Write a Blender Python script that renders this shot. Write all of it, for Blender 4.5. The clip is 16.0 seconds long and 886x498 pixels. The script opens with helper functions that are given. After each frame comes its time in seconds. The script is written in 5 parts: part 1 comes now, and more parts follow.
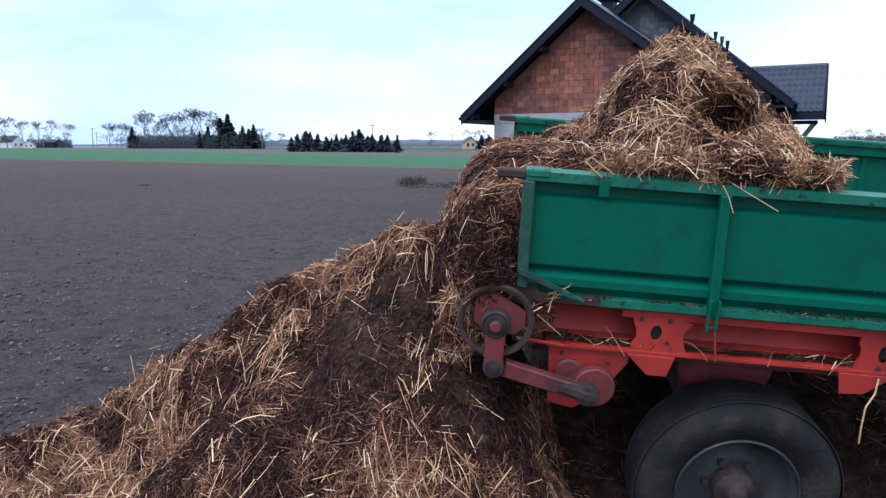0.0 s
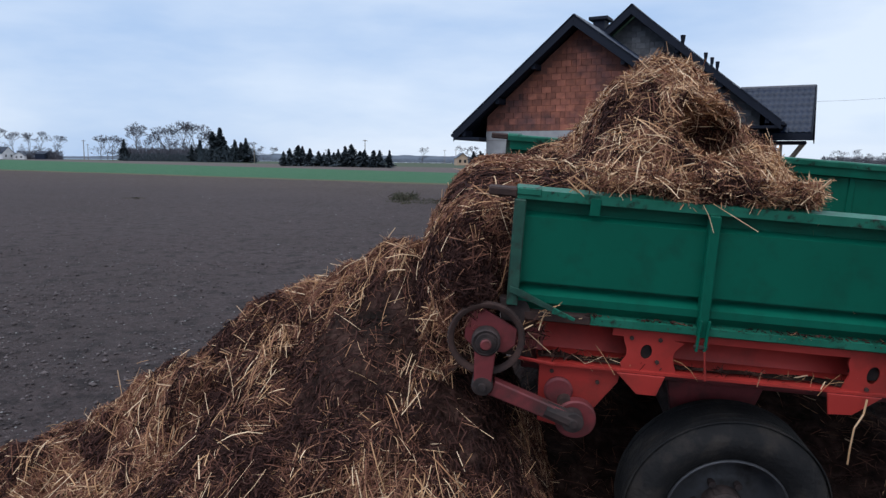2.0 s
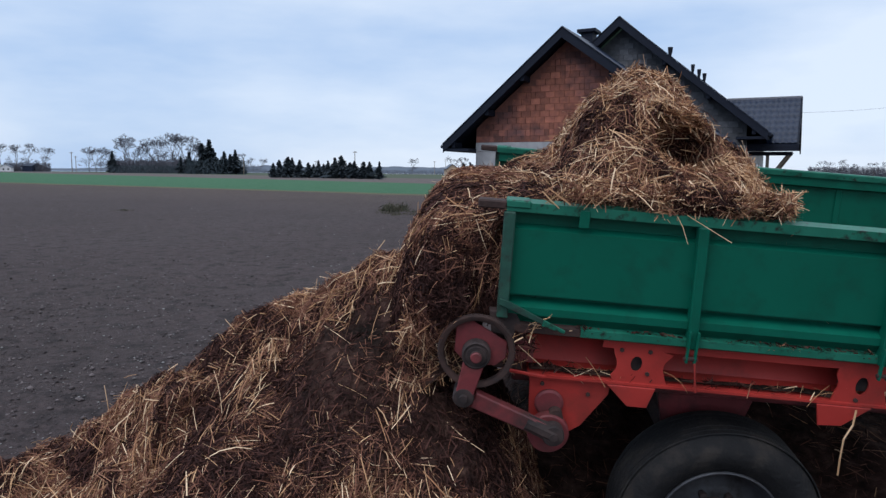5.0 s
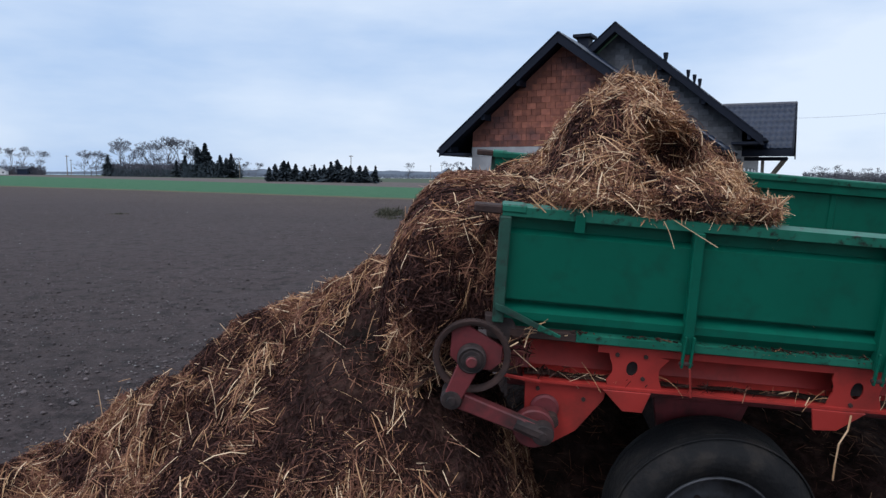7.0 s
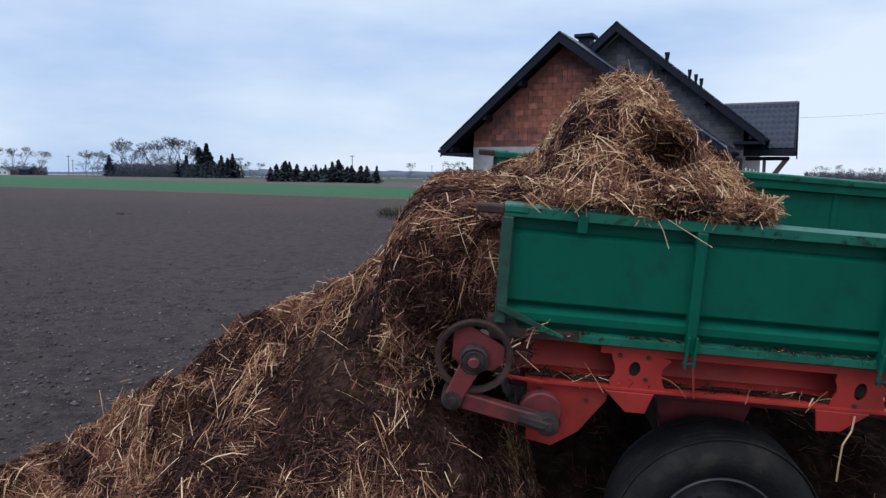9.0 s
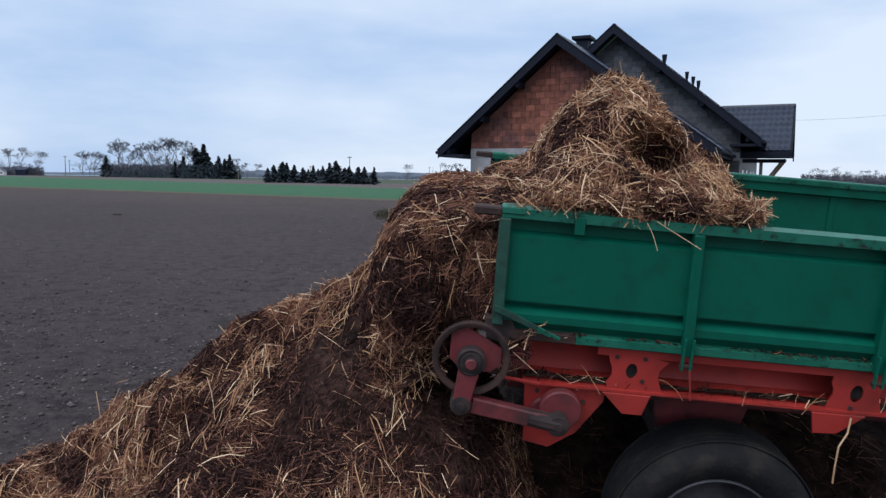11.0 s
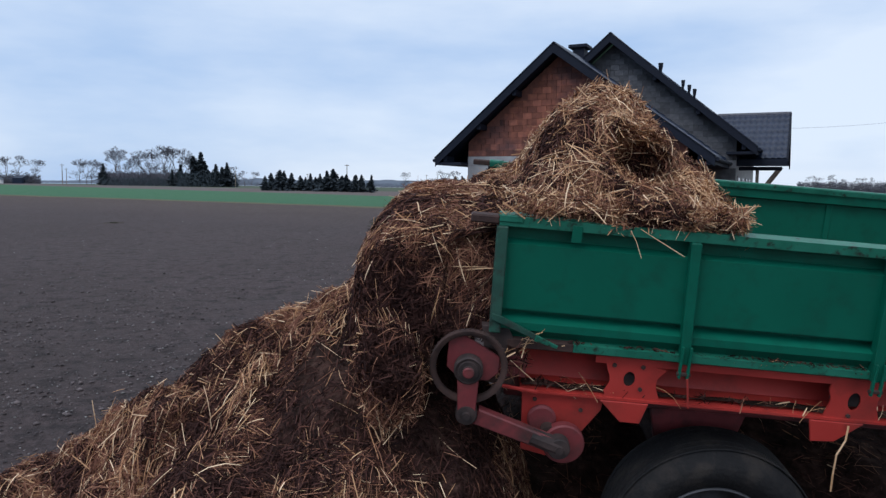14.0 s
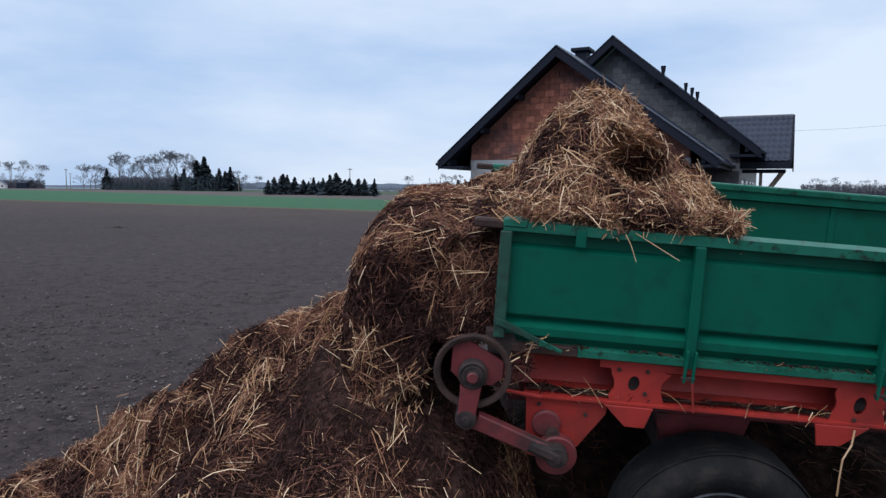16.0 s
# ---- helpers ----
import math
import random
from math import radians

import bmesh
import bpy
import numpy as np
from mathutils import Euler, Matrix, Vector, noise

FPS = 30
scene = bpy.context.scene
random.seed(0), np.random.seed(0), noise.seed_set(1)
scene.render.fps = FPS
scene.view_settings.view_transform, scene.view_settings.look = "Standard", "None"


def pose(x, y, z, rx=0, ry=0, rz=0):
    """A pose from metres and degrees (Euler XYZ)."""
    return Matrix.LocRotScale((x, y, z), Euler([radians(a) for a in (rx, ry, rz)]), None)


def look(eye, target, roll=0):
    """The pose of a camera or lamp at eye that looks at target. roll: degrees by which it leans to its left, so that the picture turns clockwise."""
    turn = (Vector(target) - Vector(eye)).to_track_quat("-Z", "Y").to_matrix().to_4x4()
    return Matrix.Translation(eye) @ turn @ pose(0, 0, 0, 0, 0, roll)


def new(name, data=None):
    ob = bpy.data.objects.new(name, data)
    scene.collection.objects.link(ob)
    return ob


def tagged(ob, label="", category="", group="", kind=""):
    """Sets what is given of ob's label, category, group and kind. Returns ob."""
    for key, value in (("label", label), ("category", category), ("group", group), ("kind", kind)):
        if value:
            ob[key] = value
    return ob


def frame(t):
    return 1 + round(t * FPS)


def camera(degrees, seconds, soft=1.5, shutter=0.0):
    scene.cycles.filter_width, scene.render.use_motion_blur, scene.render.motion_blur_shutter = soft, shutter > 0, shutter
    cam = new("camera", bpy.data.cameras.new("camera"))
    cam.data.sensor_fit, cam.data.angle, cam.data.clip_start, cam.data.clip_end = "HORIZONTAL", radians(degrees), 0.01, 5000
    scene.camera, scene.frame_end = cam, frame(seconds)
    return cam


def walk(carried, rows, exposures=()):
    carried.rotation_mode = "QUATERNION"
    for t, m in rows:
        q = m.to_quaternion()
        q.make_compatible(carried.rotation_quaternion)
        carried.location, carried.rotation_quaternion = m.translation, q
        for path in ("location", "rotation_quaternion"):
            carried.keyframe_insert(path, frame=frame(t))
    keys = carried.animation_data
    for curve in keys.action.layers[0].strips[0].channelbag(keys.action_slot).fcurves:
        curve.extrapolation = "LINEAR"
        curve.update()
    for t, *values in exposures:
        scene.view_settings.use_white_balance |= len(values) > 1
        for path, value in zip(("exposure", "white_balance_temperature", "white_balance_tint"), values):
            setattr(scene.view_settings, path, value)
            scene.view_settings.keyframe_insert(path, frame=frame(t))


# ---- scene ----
PATH = (
    (0, 0.0029, -0.0045, 1.7527, 0.055, -8.317, -0.037),
    (0.5, 0.0044, -0.0044, 1.7551, 0.160, -7.926, 0.247),
    (1, 0.0043, -0.0070, 1.7553, -0.163, -7.645, 0.672),
    (1.5, 0.0073, -0.0044, 1.7582, -0.472, -7.333, 0.604),
    (2, 0.0034, -0.0032, 1.7579, -0.659, -7.041, 0.619),
    (2.5, 0.0058, -0.0013, 1.7601, -0.770, -6.777, 0.600),
    (3, 0.0040, -0.0010, 1.7600, -0.860, -6.470, 0.550),
    (3.5, 0.0047, -0.0026, 1.7614, -1.143, -6.222, 0.515),
    (4, 0.0052, -0.0014, 1.7631, -1.310, -6.335, 0.539),
    (6.5, 0.0051, 0.0056, 1.7645, -1.582, -5.789, 0.429),
    (7, 0.0066, 0.0055, 1.7646, -1.776, -5.796, 0.624),
    (7.5, 0.0037, 0.0021, 1.7647, -1.733, -5.618, 0.546),
    (8, 0.0060, 0.0036, 1.7652, -1.854, -5.684, 0.542),
    (8.5, 0.0035, 0.0118, 1.7644, -1.565, -5.872, 0.513),
    (9, 0.0038, 0.0143, 1.7649, -1.672, -5.800, 0.589),
    (11.5, 0.0025, 0.0115, 1.7662, -1.927, -5.605, 0.706),
    (12, 0.0027, 0.0113, 1.7671, -1.874, -5.471, 0.515),
    (12.5, 0.0034, 0.0147, 1.7678, -1.928, -5.473, 0.536),
    (13, 0.0022, 0.0152, 1.7678, -1.957, -5.467, 0.621),
    (13.5, 0.0026, 0.0129, 1.7675, -2.049, -5.258, 0.669),
    (14, 0.0030, 0.0120, 1.7669, -2.106, -5.048, 0.690),
    (14.5, 0.0013, 0.0130, 1.7680, -2.037, -5.045, 0.661),
    (15, 0.0004, 0.0150, 1.7687, -1.926, -5.139, 0.646),
    (15.5, 0.0002, 0.0154, 1.7705, -1.924, -5.095, 0.621),
    (16, 0.0001, 0.0146, 1.7716, -1.854, -4.769, 0.510),
)
cam = camera(64, 16.0, 1.4)


def eye_pose(x, y, z, yaw, pitch, roll):
    turn = Euler((0, 0, radians(yaw))).to_matrix() @ Euler((radians(90 + pitch), 0, 0)).to_matrix() @ Euler((0, 0, radians(roll))).to_matrix()
    return Matrix.Translation((x, y, z)) @ turn.to_4x4()


walk(cam, [(t, eye_pose(*v)) for t, *v in PATH],
     [(0, 0.50, 5600, 14), (0.5, 0.26, 5800, 14), (1.0, 0.0, 5980, 14), (1.5, -0.08, 5950, 14), (3.0, -0.1, 5920, 14), (6.5, -0.1, 5920, 14), (9.0, -0.1, 5920, 14), (12.0, -0.12, 5900, 14), (16.0, -0.12, 5900, 14)])

# ---- sky and sun: dull, overcast winter afternoon ----
world = bpy.data.worlds.new("overcast_sky")
world.use_nodes = True
scene.world = world
wn, wl = world.node_tree.nodes, world.node_tree.links
wn.clear()
w_out = wn.new("ShaderNodeOutputWorld")
w_bg = wn.new("ShaderNodeBackground")
w_sky = wn.new("ShaderNodeTexSky")
w_sky.sky_type, w_sky.sun_disc = "NISHITA", False
w_sky.sun_elevation, w_sky.sun_rotation = radians(55), radians(-130)
w_co = wn.new("ShaderNodeTexCoord")
w_map = wn.new("ShaderNodeMapping")
w_map.inputs["Scale"].default_value = (1.3, 1.3, 4.6)
w_map.inputs["Location"].default_value = (0.75, 0.2, 0.4)
w_noise = wn.new("ShaderNodeTexNoise")
w_noise.inputs["Scale"].default_value, w_noise.inputs["Detail"].default_value = 1.25, 6.0
w_noise.inputs["Roughness"].default_value = 0.5
w_ramp = wn.new("ShaderNodeValToRGB")
w_ramp.color_ramp.elements[0].position, w_ramp.color_ramp.elements[0].color = 0.38, (0.50, 0.665, 0.87, 1)
w_ramp.color_ramp.elements[1].position, w_ramp.color_ramp.elements[1].color = 0.60, (0.865, 0.95, 1.0, 1)
w_half = wn.new("ShaderNodeVectorMath")
w_half.operation = "SCALE"
w_half.inputs["Scale"].default_value = 0.09
w_mix = wn.new("ShaderNodeMix")
w_mix.data_type = "RGBA"
w_mix.inputs["Factor"].default_value = 0.88
wl.new(w_co.outputs["Generated"], w_map.inputs["Vector"])
wl.new(w_map.outputs["Vector"], w_noise.inputs["Vector"])
w_xyz = wn.new("ShaderNodeSeparateXYZ")
w_veil = wn.new("ShaderNodeMath")
w_veil.operation = "MULTIPLY_ADD"
w_veil.inputs[1].default_value = 0.29
wl.new(w_co.outputs["Generated"], w_xyz.inputs["Vector"])
wl.new(w_xyz.outputs["X"], w_veil.inputs[0])
w_lift = wn.new("ShaderNodeMath")
w_lift.operation = "MULTIPLY_ADD"
w_lift.inputs[1].default_value = 0.30
wl.new(w_xyz.outputs["Z"], w_lift.inputs[0])
wl.new(w_noise.outputs["Fac"], w_lift.inputs[2])
wl.new(w_lift.outputs["Value"], w_veil.inputs[2])
wl.new(w_veil.outputs["Value"], w_ramp.inputs["Fac"])
wl.new(w_sky.outputs["Color"], w_half.inputs[0])
wl.new(w_half.outputs["Vector"], w_mix.inputs["A"])
wl.new(w_ramp.outputs["Color"], w_mix.inputs["B"])
wl.new(w_mix.outputs["Result"], w_bg.inputs["Color"])
w_bg.inputs["Strength"].default_value = 1.03
wl.new(w_bg.outputs["Background"], w_out.inputs["Surface"])

sun = new("sun", bpy.data.lights.new("sun", "SUN"))
sun.data.energy, sun.data.angle, sun.data.color = 1.45, radians(40), (1.0, 0.95, 0.90)
sun.matrix_world = look((-8, -5, 15), (0, 3, 0))


# ---- materials ----
def material(name, stops, scale=8.0, rough=0.8, metal=0.0, bump=0.3, bump_scale=60.0, bump_dist=0.01, spots=None, spot_scale=3.0,
             spot_lo=0.55, spot_hi=0.68, spread=0.0, island=False, stretch=(1, 1, 1), world_space=False, spec=0.5, detail=6.0):
    """Two-scale procedural paint: colour noise between the stops, stains (spots), fine relief, and a change of tone from piece to piece (spread)."""
    m = bpy.data.materials.new(name)
    m.use_nodes = True
    n, l = m.node_tree.nodes, m.node_tree.links
    b = n["Principled BSDF"]
    b.inputs["Roughness"].default_value, b.inputs["Metallic"].default_value = rough, metal
    b.inputs["Specular IOR Level"].default_value = spec
    if world_space:
        src = n.new("ShaderNodeNewGeometry").outputs["Position"]
    else:
        src = n.new("ShaderNodeTexCoord").outputs["Object"]
    mp = n.new("ShaderNodeMapping")
    mp.inputs["Scale"].default_value = stretch
    l.new(src, mp.inputs["Vector"])
    tex = n.new("ShaderNodeTexNoise")
    tex.inputs["Scale"].default_value, tex.inputs["Detail"].default_value = scale, detail
    l.new(mp.outputs["Vector"], tex.inputs["Vector"])
    ramp = n.new("ShaderNodeValToRGB")
    while len(ramp.color_ramp.elements) < len(stops):
        ramp.color_ramp.elements.new(0.5)
    for i, c in enumerate(stops):
        ramp.color_ramp.elements[i].position = 0.3 + 0.4 * i / max(1, len(stops) - 1)
        ramp.color_ramp.elements[i].color = (*c, 1)
    fac = tex.outputs["Fac"]
    if island:
        isl = n.new("ShaderNodeNewGeometry")
        fac = isl.outputs["Random Per Island"]
        for i in range(len(stops)):
            ramp.color_ramp.elements[i].position = i / max(1, len(stops) - 1)
    l.new(fac, ramp.inputs["Fac"])
    colour = ramp.outputs["Color"]
    if spots:
        st = n.new("ShaderNodeTexNoise")
        st.inputs["Scale"].default_value, st.inputs["Detail"].default_value, st.inputs["Roughness"].default_value = spot_scale, 8.0, 0.65
        l.new(mp.outputs["Vector"], st.inputs["Vector"])
        rg = n.new("ShaderNodeMapRange")
        rg.inputs["From Min"].default_value, rg.inputs["From Max"].default_value = spot_lo, spot_hi
        l.new(st.outputs["Fac"], rg.inputs["Value"])
        mx = n.new("ShaderNodeMix")
        mx.data_type = "RGBA"
        mx.inputs["B"].default_value = (*spots, 1)
        l.new(rg.outputs["Result"], mx.inputs["Factor"])
        l.new(colour, mx.inputs["A"])
        colour = mx.outputs["Result"]
    if spread:
        oi = n.new("ShaderNodeObjectInfo")
        rg2 = n.new("ShaderNodeMapRange")
        rg2.inputs["To Min"].default_value, rg2.inputs["To Max"].default_value = 1 - spread, 1 + spread
        l.new(oi.outputs["Random"], rg2.inputs["Value"])
        sc = n.new("ShaderNodeVectorMath")
        sc.operation = "SCALE"
        l.new(colour, sc.inputs[0])
        l.new(rg2.outputs["Result"], sc.inputs["Scale"])
        colour = sc.outputs["Vector"]
    l.new(colour, b.inputs["Base Color"])
    if bump:
        bt = n.new("ShaderNodeTexNoise")
        bt.inputs["Scale"].default_value, bt.inputs["Detail"].default_value = bump_scale, 5.0
        l.new(mp.outputs["Vector"], bt.inputs["Vector"])
        bp = n.new("ShaderNodeBump")
        bp.inputs["Strength"].default_value, bp.inputs["Distance"].default_value = bump, bump_dist
        l.new(bt.outputs["Fac"], bp.inputs["Height"])
        l.new(bp.outputs["Normal"], b.inputs["Normal"])
    return m


GREEN = material("green_paint", [(0.0035, 0.100, 0.061), (0.006, 0.132, 0.082)], 1.6, 0.36, spec=0.32, bump=0.12, bump_scale=18, bump_dist=0.004,
                 spots=(0.008, 0.055, 0.036), spot_scale=7.0, spot_lo=0.50, spot_hi=0.90)
GREEN_WORN = material("worn_green_paint", [(0.008, 0.118, 0.072), (0.022, 0.175, 0.112)], 9.0, 0.5, spec=0.35, bump=0.3, bump_scale=50, bump_dist=0.004,
                      spots=(0.016, 0.02, 0.014), spot_scale=24.0, spot_lo=0.55, spot_hi=0.68)
RED = material("red_paint", [(0.36, 0.026, 0.020), (0.50, 0.048, 0.036)], 3.0, 0.5, bump=0.15, bump_scale=30, bump_dist=0.004,
               spots=(0.075, 0.026, 0.02), spot_scale=4.5, spot_lo=0.48, spot_hi=0.86)
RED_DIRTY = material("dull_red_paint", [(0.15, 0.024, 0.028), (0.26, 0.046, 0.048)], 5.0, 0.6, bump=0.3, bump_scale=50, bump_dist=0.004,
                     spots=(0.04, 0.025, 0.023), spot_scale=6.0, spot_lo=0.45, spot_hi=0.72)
RUST = material("rusty_dirty_steel", [(0.028, 0.016, 0.014), (0.07, 0.036, 0.028)], 18.0, 0.85, bump=0.5, bump_scale=80, bump_dist=0.004)
GREASE = material("greasy_black_steel", [(0.014, 0.011, 0.011), (0.06, 0.038, 0.034)], 18.0, 0.8, bump=0.4, bump_scale=70, bump_dist=0.004)
RUBBER = material("dusty_black_rubber", [(0.010, 0.010, 0.011), (0.022, 0.021, 0.021)], 6.0, 0.8, bump=0.8, bump_scale=45, bump_dist=0.008, spec=0.3,
                  spots=(0.045, 0.037, 0.031), spot_scale=6.0, spot_lo=0.48, spot_hi=0.70)
GREEN_DIRTY = material("grimy_green_paint", [(0.012, 0.06, 0.042), (0.03, 0.12, 0.08)], 9.0, 0.7, bump=0.4, bump_scale=50, bump_dist=0.004,
                       spots=(0.02, 0.017, 0.014), spot_scale=10.0, spot_lo=0.45, spot_hi=0.62)
RIM = material("scuffed_grey_rim_paint", [(0.05, 0.052, 0.058), (0.11, 0.11, 0.12)], 8.0, 0.5, metal=0.3, bump=0.3, bump_scale=50, bump_dist=0.004,
               spots=(0.03, 0.028, 0.028), spot_scale=8.0, spot_lo=0.45, spot_hi=0.65)
DUNG = material("dark_dung", [(0.016, 0.0088, 0.007), (0.046, 0.024, 0.0185), (0.09, 0.050, 0.038)], 14.0, 0.85, bump=0.9, bump_scale=45, bump_dist=0.03,
                spots=(0.012, 0.008, 0.006), spot_scale=3.0, spot_lo=0.5, spot_hi=0.66, spec=0.12)
STRAW_DARK = material("rotted_straw", [(0.012, 0.006, 0.0056), (0.042, 0.0195, 0.0165), (0.10, 0.046, 0.036)], rough=0.8, bump=0, island=True, spec=0.1)
STRAW_MID = material("brown_straw", [(0.094, 0.037, 0.026), (0.205, 0.088, 0.055), (0.38, 0.195, 0.118)], rough=0.7, bump=0, island=True, spec=0.15)
STRAW_GOLD = material("golden_straw", [(0.36, 0.175, 0.085), (0.60, 0.355, 0.18), (0.90, 0.675, 0.44)], rough=0.55, bump=0, island=True, spec=0.2)
BRICK = material("orange_clay_block", [(0.20, 0.073, 0.051), (0.36, 0.132, 0.080)], 5.0, 0.9, bump=0.4, bump_scale=12, bump_dist=0.02, spread=0.30,
                 spots=(0.105, 0.050, 0.046), spot_scale=0.55, spot_lo=0.46, spot_hi=0.62, world_space=True)
MORTAR = material("reddish_mortar", [(0.13, 0.056, 0.044), (0.22, 0.09, 0.065)], 6.0, 0.95, bump=0.4, bump_scale=20, bump_dist=0.02)
BLOCK = material("grey_concrete_block", [(0.085, 0.089, 0.098), (0.15, 0.152, 0.162)], 4.0, 0.92, bump=0.4, bump_scale=14, bump_dist=0.02, spread=0.3)
CONCRETE = material("pale_concrete", [(0.27, 0.27, 0.275), (0.38, 0.38, 0.38)], 2.5, 0.9, bump=0.3, bump_scale=14, bump_dist=0.02)
ROOF = material("graphite_metal_tile", [(0.010, 0.017, 0.036), (0.019, 0.028, 0.055)], 2.0, 0.34, bump=0.1, bump_scale=8, bump_dist=0.01, spec=0.4)
FASCIA = material("black_stained_board", [(0.0045, 0.0075, 0.016), (0.009, 0.013, 0.025)], 3.0, 0.7, bump=0.2, bump_scale=20, bump_dist=0.01, stretch=(1, 8, 8), spec=0.25)
GLASS_DARK = material("dark_window_glass", [(0.012, 0.014, 0.018), (0.02, 0.022, 0.027)], 1.0, 0.08, bump=0)
TIMBER = material("bare_grey_timber", [(0.16, 0.13, 0.10), (0.25, 0.21, 0.16)], 6.0, 0.8, bump=0.3, bump_scale=30, bump_dist=0.005)
BARK = material("grey_brown_bark", [(0.05, 0.04, 0.035), (0.11, 0.09, 0.075)], 3.0, 0.95, bump=0)
# the blue-grey cast of twigs and needles has distance haze mixed into it
TWIG = material("bare_twigs", [(0.065, 0.066, 0.082), (0.11, 0.11, 0.13)], rough=0.95, bump=0, island=True)
NEEDLE = material("hazed_spruce_needles", [(0.022, 0.034, 0.045), (0.034, 0.049, 0.06), (0.052, 0.07, 0.08)], rough=0.9, bump=0, island=True)
WEED = material("dull_green_weeds", [(0.03, 0.035, 0.02), (0.06, 0.06, 0.035), (0.10, 0.085, 0.055)], rough=0.9, bump=0, island=True)
# distance haze is put into this pale blue-grey base colour
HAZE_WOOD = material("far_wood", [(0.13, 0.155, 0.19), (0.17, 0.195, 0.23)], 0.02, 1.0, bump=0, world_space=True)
STONE = material("pale_field_stone", [(0.16, 0.15, 0.14), (0.34, 0.325, 0.31)], rough=0.9, bump=0, island=True)
CLOD = material("dark_soil_clod", [(0.045, 0.036, 0.036), (0.085, 0.068, 0.067), (0.19, 0.157, 0.153)], rough=1.0, bump=0.6, bump_scale=50, bump_dist=0.01, island=True)
WHITE_WALL = material("white_farm_plaster", [(0.62, 0.62, 0.63), (0.75, 0.75, 0.75)], 0.5, 0.9, bump=0)
YELLOW_WALL = material("yellow_plaster", [(0.45, 0.31, 0.21), (0.52, 0.37, 0.26)], 0.5, 0.9, bump=0)
DARK_ROOF = material("graphite_metal_tile", [(0.010, 0.017, 0.036), (0.019, 0.028, 0.055)], 2.0, 0.34, bump=0.1, bump_scale=8, bump_dist=0.01, spec=0.4)


def soil_material():
    """Harrowed soil, with a field of winter green beyond it and ploughed strips beyond that, by place on the plan."""
    m = bpy.data.materials.new("harrowed_soil_and_fields")
    m.use_nodes = True
    n, l = m.node_tree.nodes, m.node_tree.links
    b = n["Principled BSDF"]
    b.inputs["Roughness"].default_value, b.inputs["Specular IOR Level"].default_value = 0.95, 0.2
    pos = n.new("ShaderNodeNewGeometry").outputs["Position"]

    def tex(scale, detail, rough=0.6):
        t = n.new("ShaderNodeTexNoise")
        t.inputs["Scale"].default_value, t.inputs["Detail"].default_value, t.inputs["Roughness"].default_value = scale, detail, rough
        l.new(pos, t.inputs["Vector"])
        return t.outputs["Fac"]

    def span(v, a, c, lo=0.0, hi=1.0):
        r = n.new("ShaderNodeMapRange")
        r.inputs["From Min"].default_value, r.inputs["From Max"].default_value = a, c
        r.inputs["To Min"].default_value, r.inputs["To Max"].default_value = lo, hi
        l.new(v, r.inputs["Value"])
        return r.outputs["Result"]

    def mix(f, a, c):
        x = n.new("ShaderNodeMix")
        x.data_type = "RGBA"
        l.new(f, x.inputs["Factor"])
        for v, s in ((a, "A"), (c, "B")):
            if isinstance(v, tuple):
                x.inputs[s].default_value = (*v, 1)
            else:
                l.new(v, x.inputs[s])
        return x.outputs["Result"]

    def plan(nx, ny):
        d = n.new("ShaderNodeVectorMath")
        d.operation = "DOT_PRODUCT"
        l.new(pos, d.inputs[0])
        d.inputs[1].default_value = (nx, ny, 0)
        a = n.new("ShaderNodeMath")
        a.operation = "MULTIPLY_ADD"
        a.inputs[1].default_value, a.inputs[2].default_value = 4.0, -2.0
        l.new(tex(0.12, 5.0), a.inputs[0])
        s = n.new("ShaderNodeMath")
        l.new(d.outputs["Value"], s.inputs[0])
        l.new(a.outputs["Value"], s.inputs[1])
        return s.outputs["Value"]

    fine = span(tex(9.0, 8.0, 0.7), 0.3, 0.7)
    broad = span(tex(0.35, 6.0), 0.35, 0.68)
    soil = mix(fine, (0.062, 0.047, 0.046), (0.136, 0.104, 0.100))
    soil = mix(span(tex(0.35, 6.0), 0.42, 0.7, 0.0, 0.45), soil, (0.085, 0.070, 0.065))
    soil = mix(span(tex(3.2, 7.0, 0.7), 0.50, 0.62, 0.0, 0.85), soil, (0.042, 0.034, 0.033))
    soil = mix(span(tex(24.0, 6.0, 0.75), 0.50, 0.64, 0.0, 0.65), soil, (0.036, 0.030, 0.031))
    soil = mix(span(tex(70.0, 3.0), 0.58, 0.70, 0.0, 0.7), soil, (0.030, 0.026, 0.026))
    soil = mix(span(tex(38.0, 4.0), 0.68, 0.74, 0.0, 0.8), soil, (0.30, 0.275, 0.25))
    # dead grass shows through towards the green field
    soil = mix(span(plan(0.567, 0.824), 22.0, 44.0, 0.0, 0.42), soil, mix(span(tex(1.4, 6.0), 0.4, 0.6), (0.075, 0.052, 0.042), (0.16, 0.118, 0.08)))
    soil = mix(span(tex(0.09, 4.0), 0.45, 0.62, 0.0, 0.35), soil, (0.062, 0.047, 0.044))
    grass = mix(span(tex(0.5, 6.0), 0.3, 0.7), (0.045, 0.125, 0.062), (0.065, 0.16, 0.08))
    verge = mix(fine, (0.10, 0.09, 0.05), (0.16, 0.14, 0.085))
    near_line = plan(0.567, 0.824)
    far_line = plan(0.769, 0.639)
    c = mix(span(near_line, 44.5, 46.0), soil, verge)
    c = mix(span(near_line, 47.0, 48.5), c, grass)
    c = mix(span(far_line, 72.0, 74.0), c, (0.13, 0.106, 0.098))
    c = mix(span(far_line, 130.0, 140.0), c, (0.075, 0.095, 0.06))
    l.new(c, b.inputs["Base Color"])
    bp = n.new("ShaderNodeBump")
